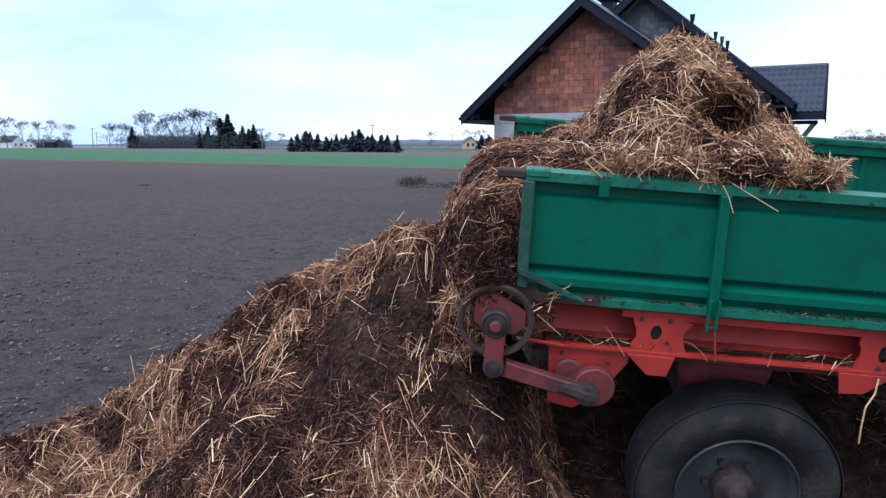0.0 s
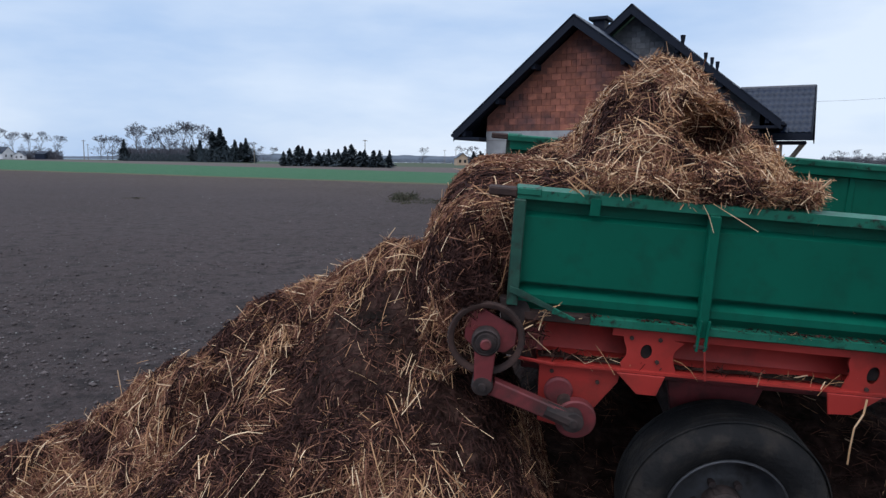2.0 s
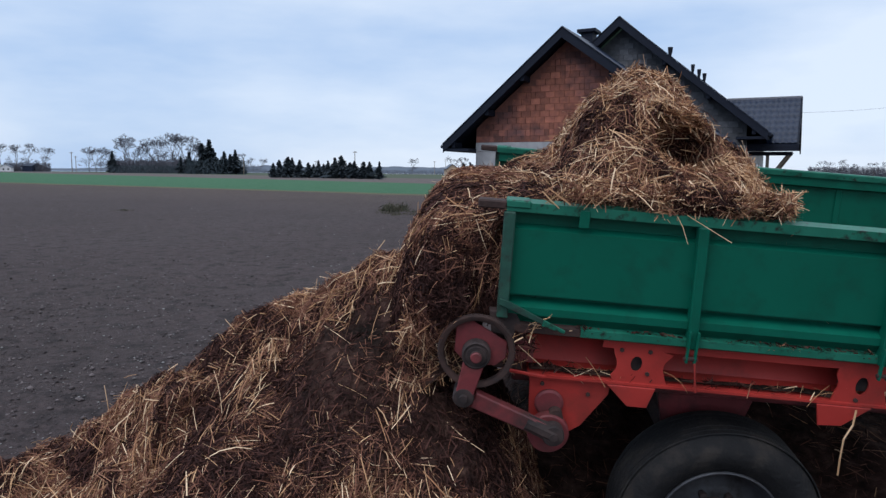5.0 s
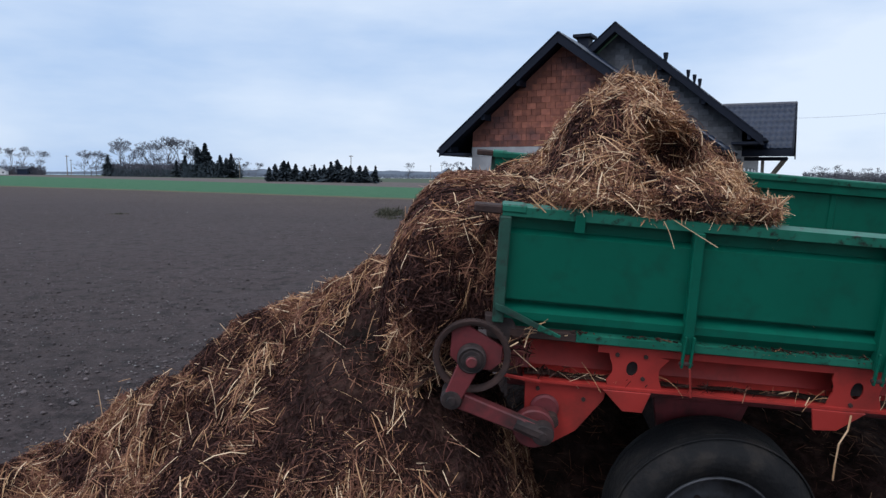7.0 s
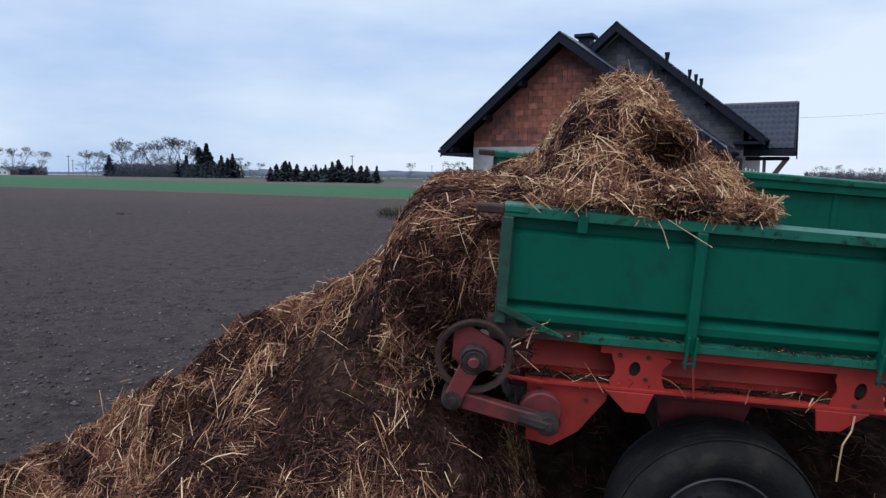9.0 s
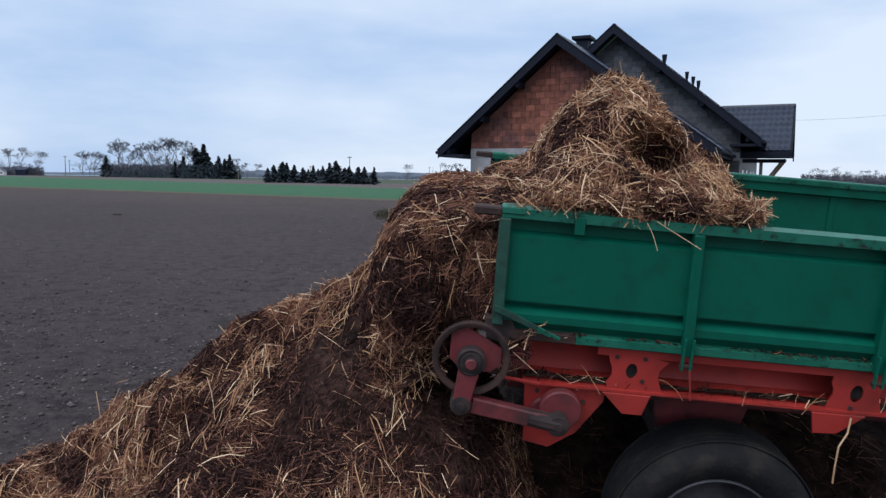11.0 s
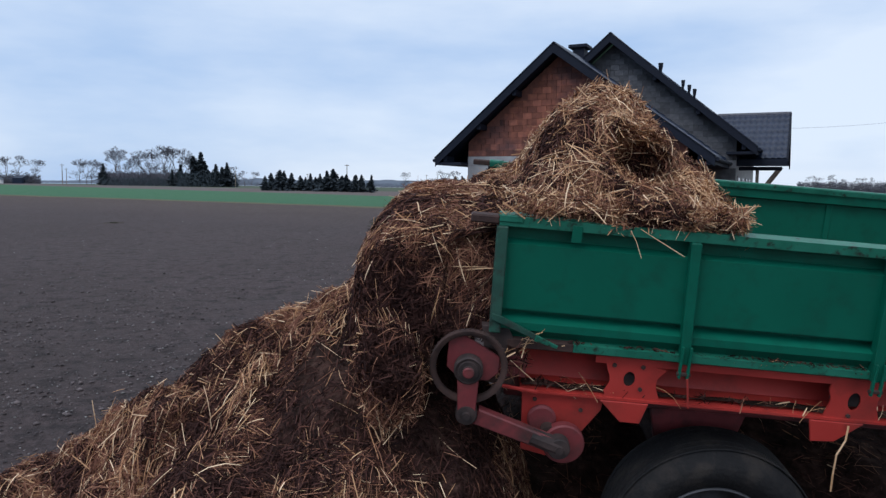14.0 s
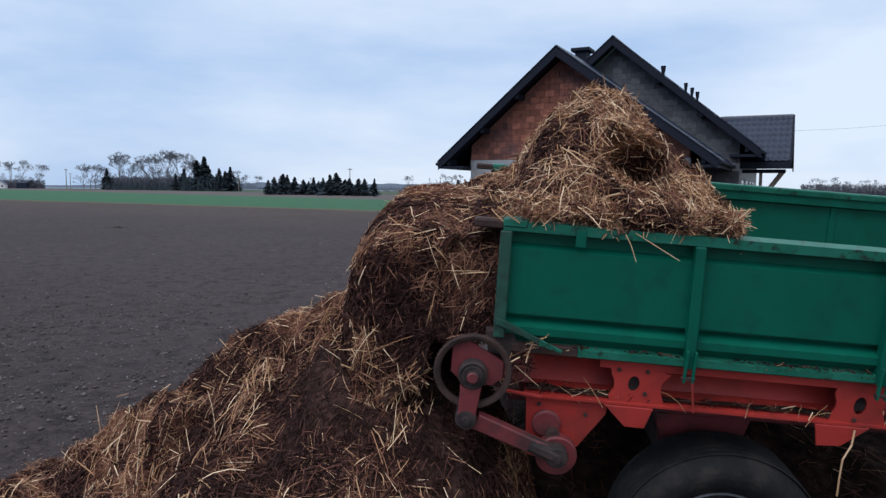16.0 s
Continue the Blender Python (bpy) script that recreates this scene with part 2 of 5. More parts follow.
    bp.inputs["Strength"].default_value, bp.inputs["Distance"].default_value = 1.0, 0.08
    l.new(tex(14.0, 7.0, 0.7), bp.inputs["Height"])
    l.new(bp.outputs["Normal"], b.inputs["Normal"])
    return m


SOIL = soil_material()


# ---- building blocks ----
def part(name, bm, mat, parent=None, label="", smooth=False):
    """Links a bmesh as one mesh object, under a thing or a part where a parent is given."""
    me = bpy.data.meshes.new(name)
    bmesh.ops.recalc_face_normals(bm, faces=bm.faces)
    bm.to_mesh(me)
    bm.free()
    if smooth:
        me.polygons.foreach_set("use_smooth", [True] * len(me.polygons))
    for x in (mat if isinstance(mat, (list, tuple)) else [mat]):
        me.materials.append(x)
    ob = new(name, me)
    if parent:
        ob.parent = parent
    return tagged(ob, label) if label else ob


def thing(name, m, label, category, group="", kind=""):
    ob = new(name)
    ob.matrix_world = m
    return tagged(ob, label, category, group, kind)


def box(x0, x1, y0, y1, z0, z1, bevel=0.0, bm=None, segs=1):
    bm = bm or bmesh.new()
    made = bmesh.ops.create_cube(bm, size=1, matrix=Matrix.Translation(((x0 + x1) / 2, (y0 + y1) / 2, (z0 + z1) / 2)) @ Matrix.Diagonal((x1 - x0, y1 - y0, z1 - z0, 1)))
    if bevel:
        bmesh.ops.bevel(bm, geom=list({e for v in made["verts"] for e in v.link_edges}), offset=bevel, segments=segs, affect="EDGES")
    return bm


def prism(points, y0, y1, bm=None, bevel=0.0):
    """A plate: an outline in x, z, from y0 to y1."""
    bm = bm or bmesh.new()
    a = [bm.verts.new((x, y0, z)) for x, z in points]
    b = [bm.verts.new((x, y1, z)) for x, z in points]
    faces = [bm.faces.new(a), bm.faces.new(b[::-1])]
    k = len(points)
    for i in range(k):
        faces.append(bm.faces.new((a[i], b[i], b[(i + 1) % k], a[(i + 1) % k])))
    if bevel:
        bmesh.ops.bevel(bm, geom=list(set(faces[0].edges) | set(faces[1].edges)), offset=bevel, segments=1, affect="EDGES")
    return bm


def extrude_x(profile, x0, x1, bm=None):
    """A closed outline in y, z drawn out along x."""
    bm = bm or bmesh.new()
    a = [bm.verts.new((x0, y, z)) for y, z in profile]
    b = [bm.verts.new((x1, y, z)) for y, z in profile]
    k = len(profile)
    bm.faces.new(a), bm.faces.new(b[::-1])
    for i in range(k):
        bm.faces.new((a[i], b[i], b[(i + 1) % k], a[(i + 1) % k]))
    return bm


def rod(p, q, r0, r1=None, sides=8, bm=None):
    bm = bm or bmesh.new()
    p, q = Vector(p), Vector(q)
    d = q - p
    m = Matrix.Translation((p + q) / 2) @ d.to_track_quat("Z", "Y").to_matrix().to_4x4()
    bmesh.ops.create_cone(bm, cap_ends=True, segments=sides, radius1=r0, radius2=r0 if r1 is None else r1, depth=d.length, matrix=m)
    return bm


def lathe(profile, sides=40, bm=None):
    """Turns an open or closed outline of (radius, y) round the y axis."""
    bm = bm or bmesh.new()
    rings = []
    for r, y in profile:
        rings.append([bm.verts.new((r * math.cos(2 * math.pi * k / sides), y, r * math.sin(2 * math.pi * k / sides))) for k in range(sides)])
    for a, b in zip(rings, rings[1:]):
        for k in range(sides):
            bm.faces.new((a[k], a[(k + 1) % sides], b[(k + 1) % sides], b[k]))
    return bm


def raw_mesh(name, verts, faces, mats, parent=None, label="", index=None, smooth=False):
    """A mesh from numpy arrays; all faces have the same number of corners."""
    me = bpy.data.meshes.new(name)
    k = faces.shape[1]
    me.vertices.add(len(verts))
    me.vertices.foreach_set("co", np.ascontiguousarray(verts, dtype=np.float32).ravel())
    me.loops.add(faces.size)
    me.loops.foreach_set("vertex_index", np.ascontiguousarray(faces, dtype=np.int32).ravel())
    me.polygons.add(len(faces))
    me.polygons.foreach_set("loop_start", np.arange(0, faces.size, k, dtype=np.int32))
    for x in mats:
        me.materials.append(x)
    if index is not None:
        me.polygons.foreach_set("material_index", np.ascontiguousarray(index, dtype=np.int32))
    if smooth:
        me.polygons.foreach_set("use_smooth", np.ones(len(faces), dtype=bool))
    me.update(calc_edges=True)
    ob = new(name, me)
    if parent:
        ob.parent = parent
    return tagged(ob, label) if label else ob


def lumps(x, y, scale, seed, octaves=4):
    """Smooth value noise in -1..1 on numpy arrays, several octaves."""
    total, amp, norm = np.zeros_like(x, dtype=float), 1.0, 0.0
    for o in range(octaves):
        gx, gy = x * scale + 17.3 * seed + 5.1 * o, y * scale - 9.7 * seed + 3.3 * o
        ix, iy = np.floor(gx).astype(np.int64), np.floor(gy).astype(np.int64)
        fx, fy = gx - ix, gy - iy
        fx, fy = fx * fx * (3 - 2 * fx), fy * fy * (3 - 2 * fy)

        def h(a, b):
            v = np.sin(a * 127.1 + b * 311.7 + seed * 74.7 + o * 19.19) * 43758.5453
            return (v - np.floor(v)) * 2 - 1

        total += amp * ((h(ix, iy) * (1 - fx) + h(ix + 1, iy) * fx) * (1 - fy) + (h(ix, iy + 1) * (1 - fx) + h(ix + 1, iy + 1) * fx) * fy)
        norm += amp
        amp *= 0.5
        scale *= 2.1
    return total / norm


def strands(c, d, nrm, length, width, bend):
    """Bent straw stalks: each a strip of three quads with a fold along the way. Arrays of centres, directions and normals."""
    d = d / np.linalg.norm(d, axis=1, keepdims=True)
    side = np.cross(d, nrm)
    side /= np.linalg.norm(side, axis=1, keepdims=True) + 1e-9
    up = np.cross(side, d)
    k = len(c)
    verts = np.zeros((k, 8, 3))
    for i, s in enumerate((-0.5, -0.17, 0.17, 0.5)):
        mid = c + d * (length * s)[:, None] + up * (bend * (0.25 - s * s) * length)[:, None]
        w = width * (0.5 if i in (0, 3) else 0.62)
        verts[:, 2 * i] = mid - side * w[:, None]
        verts[:, 2 * i + 1] = mid + side * w[:, None]
    base = (np.arange(k) * 8)[:, None, None]
    quad = np.array([[0, 1, 3, 2], [2, 3, 5, 4], [4, 5, 7, 6]])[None]
    return verts.reshape(-1, 3), (base + quad).reshape(-1, 4)


# ---- ground ----
def ground_height(x, y):
    z = 0.035 * lumps(x, y, 0.8, 3, 4) + 0.02 * lumps(x, y, 4.0, 5, 3)
    z = z * np.clip(1.2 - np.hypot(x, y) / 60, 0.1, 1)
    berth = np.clip(1 - np.abs(x - 2.4) / 2.6, 0, 1) * np.clip(1 - np.abs(y - 3.6) / 2.2, 0, 1)
    z = z + np.minimum(1, 2.5 * berth) * np.clip(-0.17 + 0.155 * (y - 2.75), -0.19, 0.18)
    return z


def build_ground():
    n = 330
    s = np.linspace(-1, 1, n)
    gx = 11 * np.sinh(s * 6.1) / np.sinh(1.9)
    gy = 11 * np.sinh(s * 6.1) / np.sinh(1.9) + 4
    x, y = np.meshgrid(gx, gy, indexing="ij")
    v = np.stack([x, y, ground_height(x, y)], -1).reshape(-1, 3)
    i = np.arange(n * n).reshape(n, n)
    f = np.stack([i[:-1, :-1], i[1:, :-1], i[1:, 1:], i[:-1, 1:]], -1).reshape(-1, 4)
    ob = raw_mesh("ground", v, f, [SOIL], smooth=True)
    tagged(ob, "bare harrowed grey-brown field with a strip of winter green beyond", "field", kind="structure")


build_ground()


def scatter_lumps(name, mat, count, size_lo, size_hi, seed, label, category, x_lo=-16, x_hi=16, y_lo=2.5, y_hi=34):
    """Small broken lumps lying on the soil, in one mesh."""
    rng = np.random.default_rng(seed)
    y = y_lo + (y_hi - y_lo) * rng.random(count) ** 1.7
    x = rng.uniform(x_lo, x_hi, count) * (0.25 + 0.75 * (y - y_lo) / (y_hi - y_lo)) - 1.5
    keep = rng.random(count) < np.clip(0.45 + 1.6 * lumps(x, y, 1.1, seed % 5 + 1, 4), 0.08, 1.0)
    x, y, count = x[keep], y[keep], int(keep.sum())
    z = ground_height(x, y)
    ico = np.array([(0, 0, 1), (0.9, 0, 0.2), (0.1, 0.9, 0.15), (-0.9, 0.1, 0.2), (-0.1, -0.9, 0.15), (0, 0, -0.6)])
    tri = np.array([(0, 1, 2), (0, 2, 3), (0, 3, 4), (0, 4, 1), (5, 2, 1), (5, 3, 2), (5, 4, 3), (5, 1, 4)])
    r = size_lo + (size_hi - size_lo) * rng.random(count) ** 4
    pts = ico[None] * r[:, None, None] * rng.uniform(0.6, 1.3, (count, 6, 3)) * np.array([1, 1, 0.6])
    pts = pts + np.stack([x, y, z + 0.15 * r], -1)[:, None]
    ob = raw_mesh(name, pts.reshape(-1, 3), (np.arange(count)[:, None, None] * 6 + tri[None]).reshape(-1, 3), [mat])
    tagged(ob, label, category, kind="stuff")


scatter_lumps("soil_clods", CLOD, 60000, 0.003, 0.024, 11, "dark crumbly clods lying on the harrowed soil", "soil clods")
scatter_lumps("soil_clods", CLOD, 26000, 0.002, 0.030, 13, "dark crumbly clods lying on the harrowed soil", "soil clods", -8.5, 2.5, 2.8, 12)
scatter_lumps("soil_clods", CLOD, 14000, 0.004, 0.026, 14, "dark crumbly clods lying on the harrowed soil", "soil clods", -9, 9, -6, 2.8)
scatter_lumps("soil_clods", CLOD, 5000, 0.008, 0.042, 15, "dark crumbly clods lying on the harrowed soil", "soil clods", -9, 3, 3.0, 16)
scatter_lumps("field_stones", STONE, 6000, 0.003, 0.017, 16, "small pale stones scattered over the soil", "stones", -8.5, 2.5, 3.0, 14)
scatter_lumps("field_stones", STONE, 3000, 0.005, 0.030, 12, "small pale stones scattered over the soil", "stones")


# ---- trailer ----
TRAILER = pose(0.3338, 2.7, 1.661, 8, 4.2, -4)
trailer = thing("manure_spreader", TRAILER, "green steel-sided manure spreader with red chassis standing on the field edge", "trailer")
LONG, WIDE = 4.0, 2.0


def panel_profile(side):
    """The pressed side sheet: steps outward on its way down. side: 1 near board, -1 far board."""
    front = [(0.032, -0.028), (0.032, -0.090), (-0.010, -0.104), (-0.008, -0.366), (0.034, -0.370), (0.034, -0.388), (-0.020, -0.414), (-0.020, -0.444), (0.010, -0.478), (0.010, -0.505)]
    back = [(y + 0.004, z) for y, z in front[::-1]]
    return [(side * y, z) for y, z in front + back]


def side_board(y, side, name):
    board = part(name, extrude_x(panel_profile(side), 0.0, LONG), GREEN, trailer)
    board.location = (0, y, 0)
    rail = [(-0.026, 0.0), (0.05, 0.004), (0.054, -0.004), (0.05, -0.034), (0.045, -0.034), (0.045, -0.006), (-0.018, -0.008), (-0.020, -0.036), (-0.026, -0.036)]
    top = part("top_rail", extrude_x([(side * a, b) for a, b in rail], -0.016, LONG), GREEN_WORN, board, "worn pale-edged green rail")
    lip = [(-0.024, -0.487), (0.006, -0.481), (0.008, -0.522), (-0.016, -0.522), (-0.024, -0.516)]
    part("bottom_rail", extrude_x([(side * a, b) for a, b in lip], 0.320, LONG), GREEN_WORN, board)
    part("rusted_bottom_rail", extrude_x([(side * a, b) for a, b in lip], 0.06, 0.318), RUST, board, "bottom rail bare of paint and rusty")
    for k in range(6):
        x = 0.738 * k + (0.012 if k else 0.006)
        lo = -0.46 if k == 0 else -0.522
        w = 0.020 if k else 0.022
        bm = box(x - w, x + w, *sorted((side * -0.042, side * 0.004)), lo, -0.037, 0.004)
        # the posts lean a little with the box
        for v in bm.verts:
            v.co.x -= (0.055 if k else 0.02) * (v.co.z + 0.48)
        post = part("post", bm, GREEN_DIRTY if k == 0 else GREEN, board)
        if k:
            for dx in (-0.016, 0.016):
                part("hinge_plate", box(x + dx - 0.005, x + dx + 0.005, *sorted((side * -0.058, side * -0.0425)), -0.574, -0.445, 0.002), GREEN, post)
            part("hinge_bolt", rod((x - 0.026, side * -0.05, -0.556), (x + 0.026, side * -0.05, -0.556), 0.009, sides=6), RUST, post)
    part("rail_end", box(-0.125, -0.016, *sorted((side * -0.03, side * 0.03)), -0.032, 0.001, 0.006), RUST, board, "rusty brown end of the rail, bare of paint")
    part("rail_cap", box(-0.018, 0.074, *sorted((side * -0.032, side * 0.052)), -0.022, 0.008, 0.005), GREEN_WORN, board, "short pale green sleeve on the rail")
    part("tab", box(0.260, 0.298, *sorted((side * -0.030, side * -0.0265)), -0.078, -0.012, 0.001), GREEN, board)
    return board


near_board = side_board(0.0, 1, "side_board")
far_board = side_board(WIDE, -1, "side_board")
# bent brace at the foot of the rear post
part("brace", prism([(-0.01, -0.378), (0.03, -0.388), (0.167, -0.449), (0.162, -0.468), (-0.01, -0.402)], -0.056, -0.044, bevel=0.002), GREEN_DIRTY, near_board, "scraped dirty steel brace")
part("brace_tip", prism([(0.166, -0.448), (0.255, -0.487), (0.252, -0.498), (0.161, -0.474)], -0.056, -0.044, bevel=0.002), GREEN_WORN, near_board)
part("rear_foot_plate", prism([(-0.045, -0.44), (0.06, -0.44), (0.09, -0.50), (0.06, -0.545), (-0.03, -0.53)], -0.02, 0.03, bevel=0.003), GREASE, near_board, "dirty black foot plate")
part("floor_plate", box(0.0, LONG, 0.03, WIDE - 0.03, -0.535, -0.505), RUST, trailer, "steel scraper floor")
part("front_wall", box(LONG - 0.03, LONG, 0.03, WIDE - 0.03, -0.5, -0.0, 0.004), GREEN, trailer)


def slot(cx, cz, w, h, n=10):
    """An obround outline."""
    r = min(w, h) / 2
    pts = []
    for k in range(n + 1):
        a = -math.pi / 2 + math.pi * k / n
        pts.append((cx + w / 2 - r + r * math.cos(a), cz + r * math.sin(a) * h / (2 * r)))
    for k in range(n + 1):
        a = math.pi / 2 + math.pi * k / n
        pts.append((cx - w / 2 + r + r * math.cos(a), cz + r * math.sin(a) * h / (2 * r)))
    return pts


def web_island(bm, cx, cz, left, right, low, high, w, h, y0, y1, n=40):
    """The plate between two long slots, waisted by their round ends, with an obround hole through it. left, right: edges as functions of z."""
    hole = slot(cx, cz, w, h, n // 2 - 1)
    inner, outer = [], []
    for x, z in hole:
        a = math.atan2(z - cz, x - cx)
        r = 0.0
        while True:
            px, pz = cx + r * math.cos(a), cz + r * math.sin(a)
            if not (low <= pz <= high and left(pz) <= px <= right(pz)):
                break
            r += 0.001
        inner.append((x, z))
        outer.append((px, min(high, max(low, pz))))
    rings = [[bm.verts.new((x, y, z)) for x, z in pts] for pts, y in ((inner, y1), (inner, y0), (outer, y0), (outer, y1))]
    for p, q in zip(rings, rings[1:]):
        for k in range(len(hole)):
            bm.faces.new((p[k], p[(k + 1) % len(hole)], q[(k + 1) % len(hole)], q[k]))


def chassis(y_out, inward):
    """One side beam: a pierced web in front of a deep trough, with outriggers below it."""
    s = inward
    ys = sorted((y_out + s * 0.012, y_out + s * 0.020))
    mid, r, top, low = -0.632, 0.069, -0.563, -0.701
    plate = box(0.42, 3.9, *ys, top, -0.516)
    box(0.135, 3.9, *ys, -0.712, low, bm=plate)
    bulge = lambda z: math.sqrt(max(0.0, r * r - (z - mid) ** 2))
    # centres of the round ends on either side of each island, and the hole in it
    for xl, xr, hx, hz, w, h in ((0.418, 0.739, 0.563, -0.622, 0.046, 0.064), (1.295, 1.612, 1.455, -0.630, 0.05, 0.075), (2.168, 2.482, 2.325, -0.630, 0.05, 0.075)):
        web_island(plate, hx, hz, lambda z: xl + bulge(z), lambda z: xr - bulge(z), low, top, w, h, *ys)
    web = part("chassis_beam", plate, RED, trailer, "bright red pierced chassis beam")
    # added dark boxes that put black shade behind the holes in the web
    for x in (0.563, 1.452):
        part("hole_shade_box", box(x - 0.05, x + 0.05, *sorted((y_out + s * 0.035, y_out + s * 0.10)), -0.66, -0.57), GREASE, web)
    trough = [(0.021, -0.536), (0.16, -0.542), (0.19, -0.60), (0.13, -0.685), (0.002, -0.704), (0.002, -0.714), (0.13, -0.716), (0.21, -0.62), (0.18, -0.532), (0.021, -0.532)]
    part("beam_trough", extrude_x([(y_out + s * a, b) for a, b in trough], 0.135, 3.9), RED, web)
    for pts in ([(0.455, -0.716), (0.648, -0.716), (0.624, -0.802), (0.545, -0.802)], [(1.288, -0.716), (1.50, -0.716), (1.40, -0.800), (1.308, -0.806)], [(2.15, -0.716), (2.36, -0.716), (2.34, -0.80), (2.25, -0.80)]):
        part("outrigger", prism(pts, *sorted((y_out - s * 0.006, y_out + s * 0.004)), bevel=0.002), RED, web)
    return web


near_beam = chassis(0.0, 1)
far_beam = chassis(WIDE, -1)
part("rear_gusset", prism([(0.145, -0.718), (0.478, -0.718), (0.472, -0.775), (0.375, -0.925), (0.27, -1.0), (0.165, -0.98)], 0.03, 0.042, bevel=0.002), RED, near_beam, "red gusset plate smeared with dirt")
part("gusset_flange", prism([(0.472, -0.775), (0.375, -0.925), (0.367, -0.922), (0.464, -0.772)], 0.042, 0.12), RED, near_beam)
# the first is a dark stud added in place of a small hole
for x, y, z in ((0.497, 0.008, -0.566), (0.39, 0.026, -0.78), (0.20, 0.026, -0.75), (0.61, 0.008, -0.66), (0.61, 0.008, -0.565), (1.44, 0.008, -0.69)):
    part("bolt", rod((x, y + 0.012, z), (x, y - 0.004, z), 0.009, sides=6), RUST, near_beam)
for x in (0.35, 1.0, 1.65, 2.6, 3.5):
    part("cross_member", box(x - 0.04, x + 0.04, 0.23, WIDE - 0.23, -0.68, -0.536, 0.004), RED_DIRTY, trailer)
for y in (0.42, 1.58):
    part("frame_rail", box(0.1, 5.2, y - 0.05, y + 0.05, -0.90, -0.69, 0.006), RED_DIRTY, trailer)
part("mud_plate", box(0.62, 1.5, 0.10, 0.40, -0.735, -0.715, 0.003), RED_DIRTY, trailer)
part("axle", rod((1.03, 0.2, -1.365), (1.03, 1.8, -1.365), 0.055, sides=12), RUST, trailer)
for y in (0.42, 1.58):
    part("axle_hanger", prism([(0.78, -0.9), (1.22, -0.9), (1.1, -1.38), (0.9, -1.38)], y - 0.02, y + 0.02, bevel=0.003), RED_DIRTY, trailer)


def wheel(y_out, s):
    """Wheel at rest: tyre with a tread band, dished rim, hub and nuts. s: +1 with its face to -y."""
    hub = part("wheel", rod((0, 0.26, 0), (0, 0.08, 0), 0.09, sides=20), GREASE, trailer)
    hub.matrix_local = pose(1.03, y_out, -1.365, 0, 0, 0 if s > 0 else 180)
    tyre = [(0.255, 0.07), (0.285, 0.045), (0.33, 0.022), (0.375, 0.018), (0.41, 0.035), (0.433, 0.06), (0.444, 0.085), (0.448, 0.17), (0.444, 0.26), (0.433, 0.29), (0.40, 0.315), (0.33, 0.325), (0.255, 0.28)]
    t = part("tyre", lathe(tyre, 64), RUBBER, hub, "worn dusty black tyre", smooth=True)
    bm = bmesh.new()
    ribs = [0.072, 0.105, 0.140, 0.175, 0.21, 0.245]
    for y in ribs:
        lathe([(0.442, y - 0.0155), (0.4475, y - 0.013), (0.4475, y + 0.013), (0.442, y + 0.0155)], 72, bm)
    part("tread", bm, RUBBER, t)
    rim = [(0.262, 0.052), (0.262, 0.066), (0.245, 0.072), (0.238, 0.11), (0.215, 0.15), (0.17, 0.165), (0.13, 0.15), (0.10, 0.145), (0.0, 0.145)]
    part("rim", lathe(rim, 48), RIM, hub, "scuffed grey steel rim", smooth=True)
    part("rim_edge", lathe([(0.262, 0.046), (0.270, 0.050), (0.268, 0.06), (0.258, 0.06), (0.256, 0.05), (0.262, 0.046)], 48), RIM, hub, smooth=True)
    part("hub_cap", lathe([(0.09, 0.14), (0.09, 0.085), (0.078, 0.072), (0.045, 0.066), (0.04, 0.03), (0.03, 0.018), (0.0, 0.016)], 24), GREASE, hub, "greasy black hub cap", smooth=True)
    for k in range(6):
        a = 2 * math.pi * k / 6
        part("wheel_nut", rod((0.115 * math.cos(a), 0.15, 0.115 * math.sin(a)), (0.115 * math.cos(a), 0.118, 0.115 * math.sin(a)), 0.017, sides=6), GREASE, hub)
    return hub


wheel(0.02, 1)
wheel(WIDE - 0.02, -1)

# feed drive: ratchet wheel, lever, connecting rod and eccentric at the rear corner
PIVOT, CRANK = Vector((-0.084, -0.07, -0.586)), Vector((0.262, -0.035, -0.866))
LEVER, ROD, THROW = 0.186, 0.392, 0.042
RING_Y = -0.022
ring = [(0.147, -0.018), (0.151, 0.0), (0.147, 0.018), (0.130, 0.018), (0.125, 0.0), (0.130, -0.018), (0.147, -0.018)]
ratchet = part("ratchet_wheel", lathe(ring, 56), RUST, trailer, "rusty red-brown ring of the ratchet wheel", smooth=True)
bm = bmesh.new()
for k in range(48):
    a = 2 * math.pi * k / 48
    rod((0.146 * math.cos(a), 0, 0.146 * math.sin(a)), (0.1535 * math.cos(a), 0, 0.1535 * math.sin(a)), 0.007, 0.004, 4, bm)
tagged(part("ratchet_teeth", bm, RUST, ratchet), kind="stuff")
ratchet.location = PIVOT + Vector((0, RING_Y, 0))
cover = part("pawl_plate", prism([(-0.085, -0.01), (-0.085, 0.105), (-0.03, 0.125), (0.055, 0.08), (0.118, 0.045), (0.118, -0.02), (0.08, -0.055), (-0.03, -0.06)], -0.020, -0.008, bevel=0.003), RED_DIRTY, trailer, "dull red pawl plate")
cover.location = PIVOT
lever = part("drive_lever", prism([(-0.042, -0.02), (-0.034, 0.02), (0.034, 0.02), (0.042, -0.02), (0.034, -0.185), (0.0, -0.215), (-0.034, -0.185)], -0.068, -0.050, bevel=0.004), RED_DIRTY, trailer, "dull red lever with a greasy lower end")
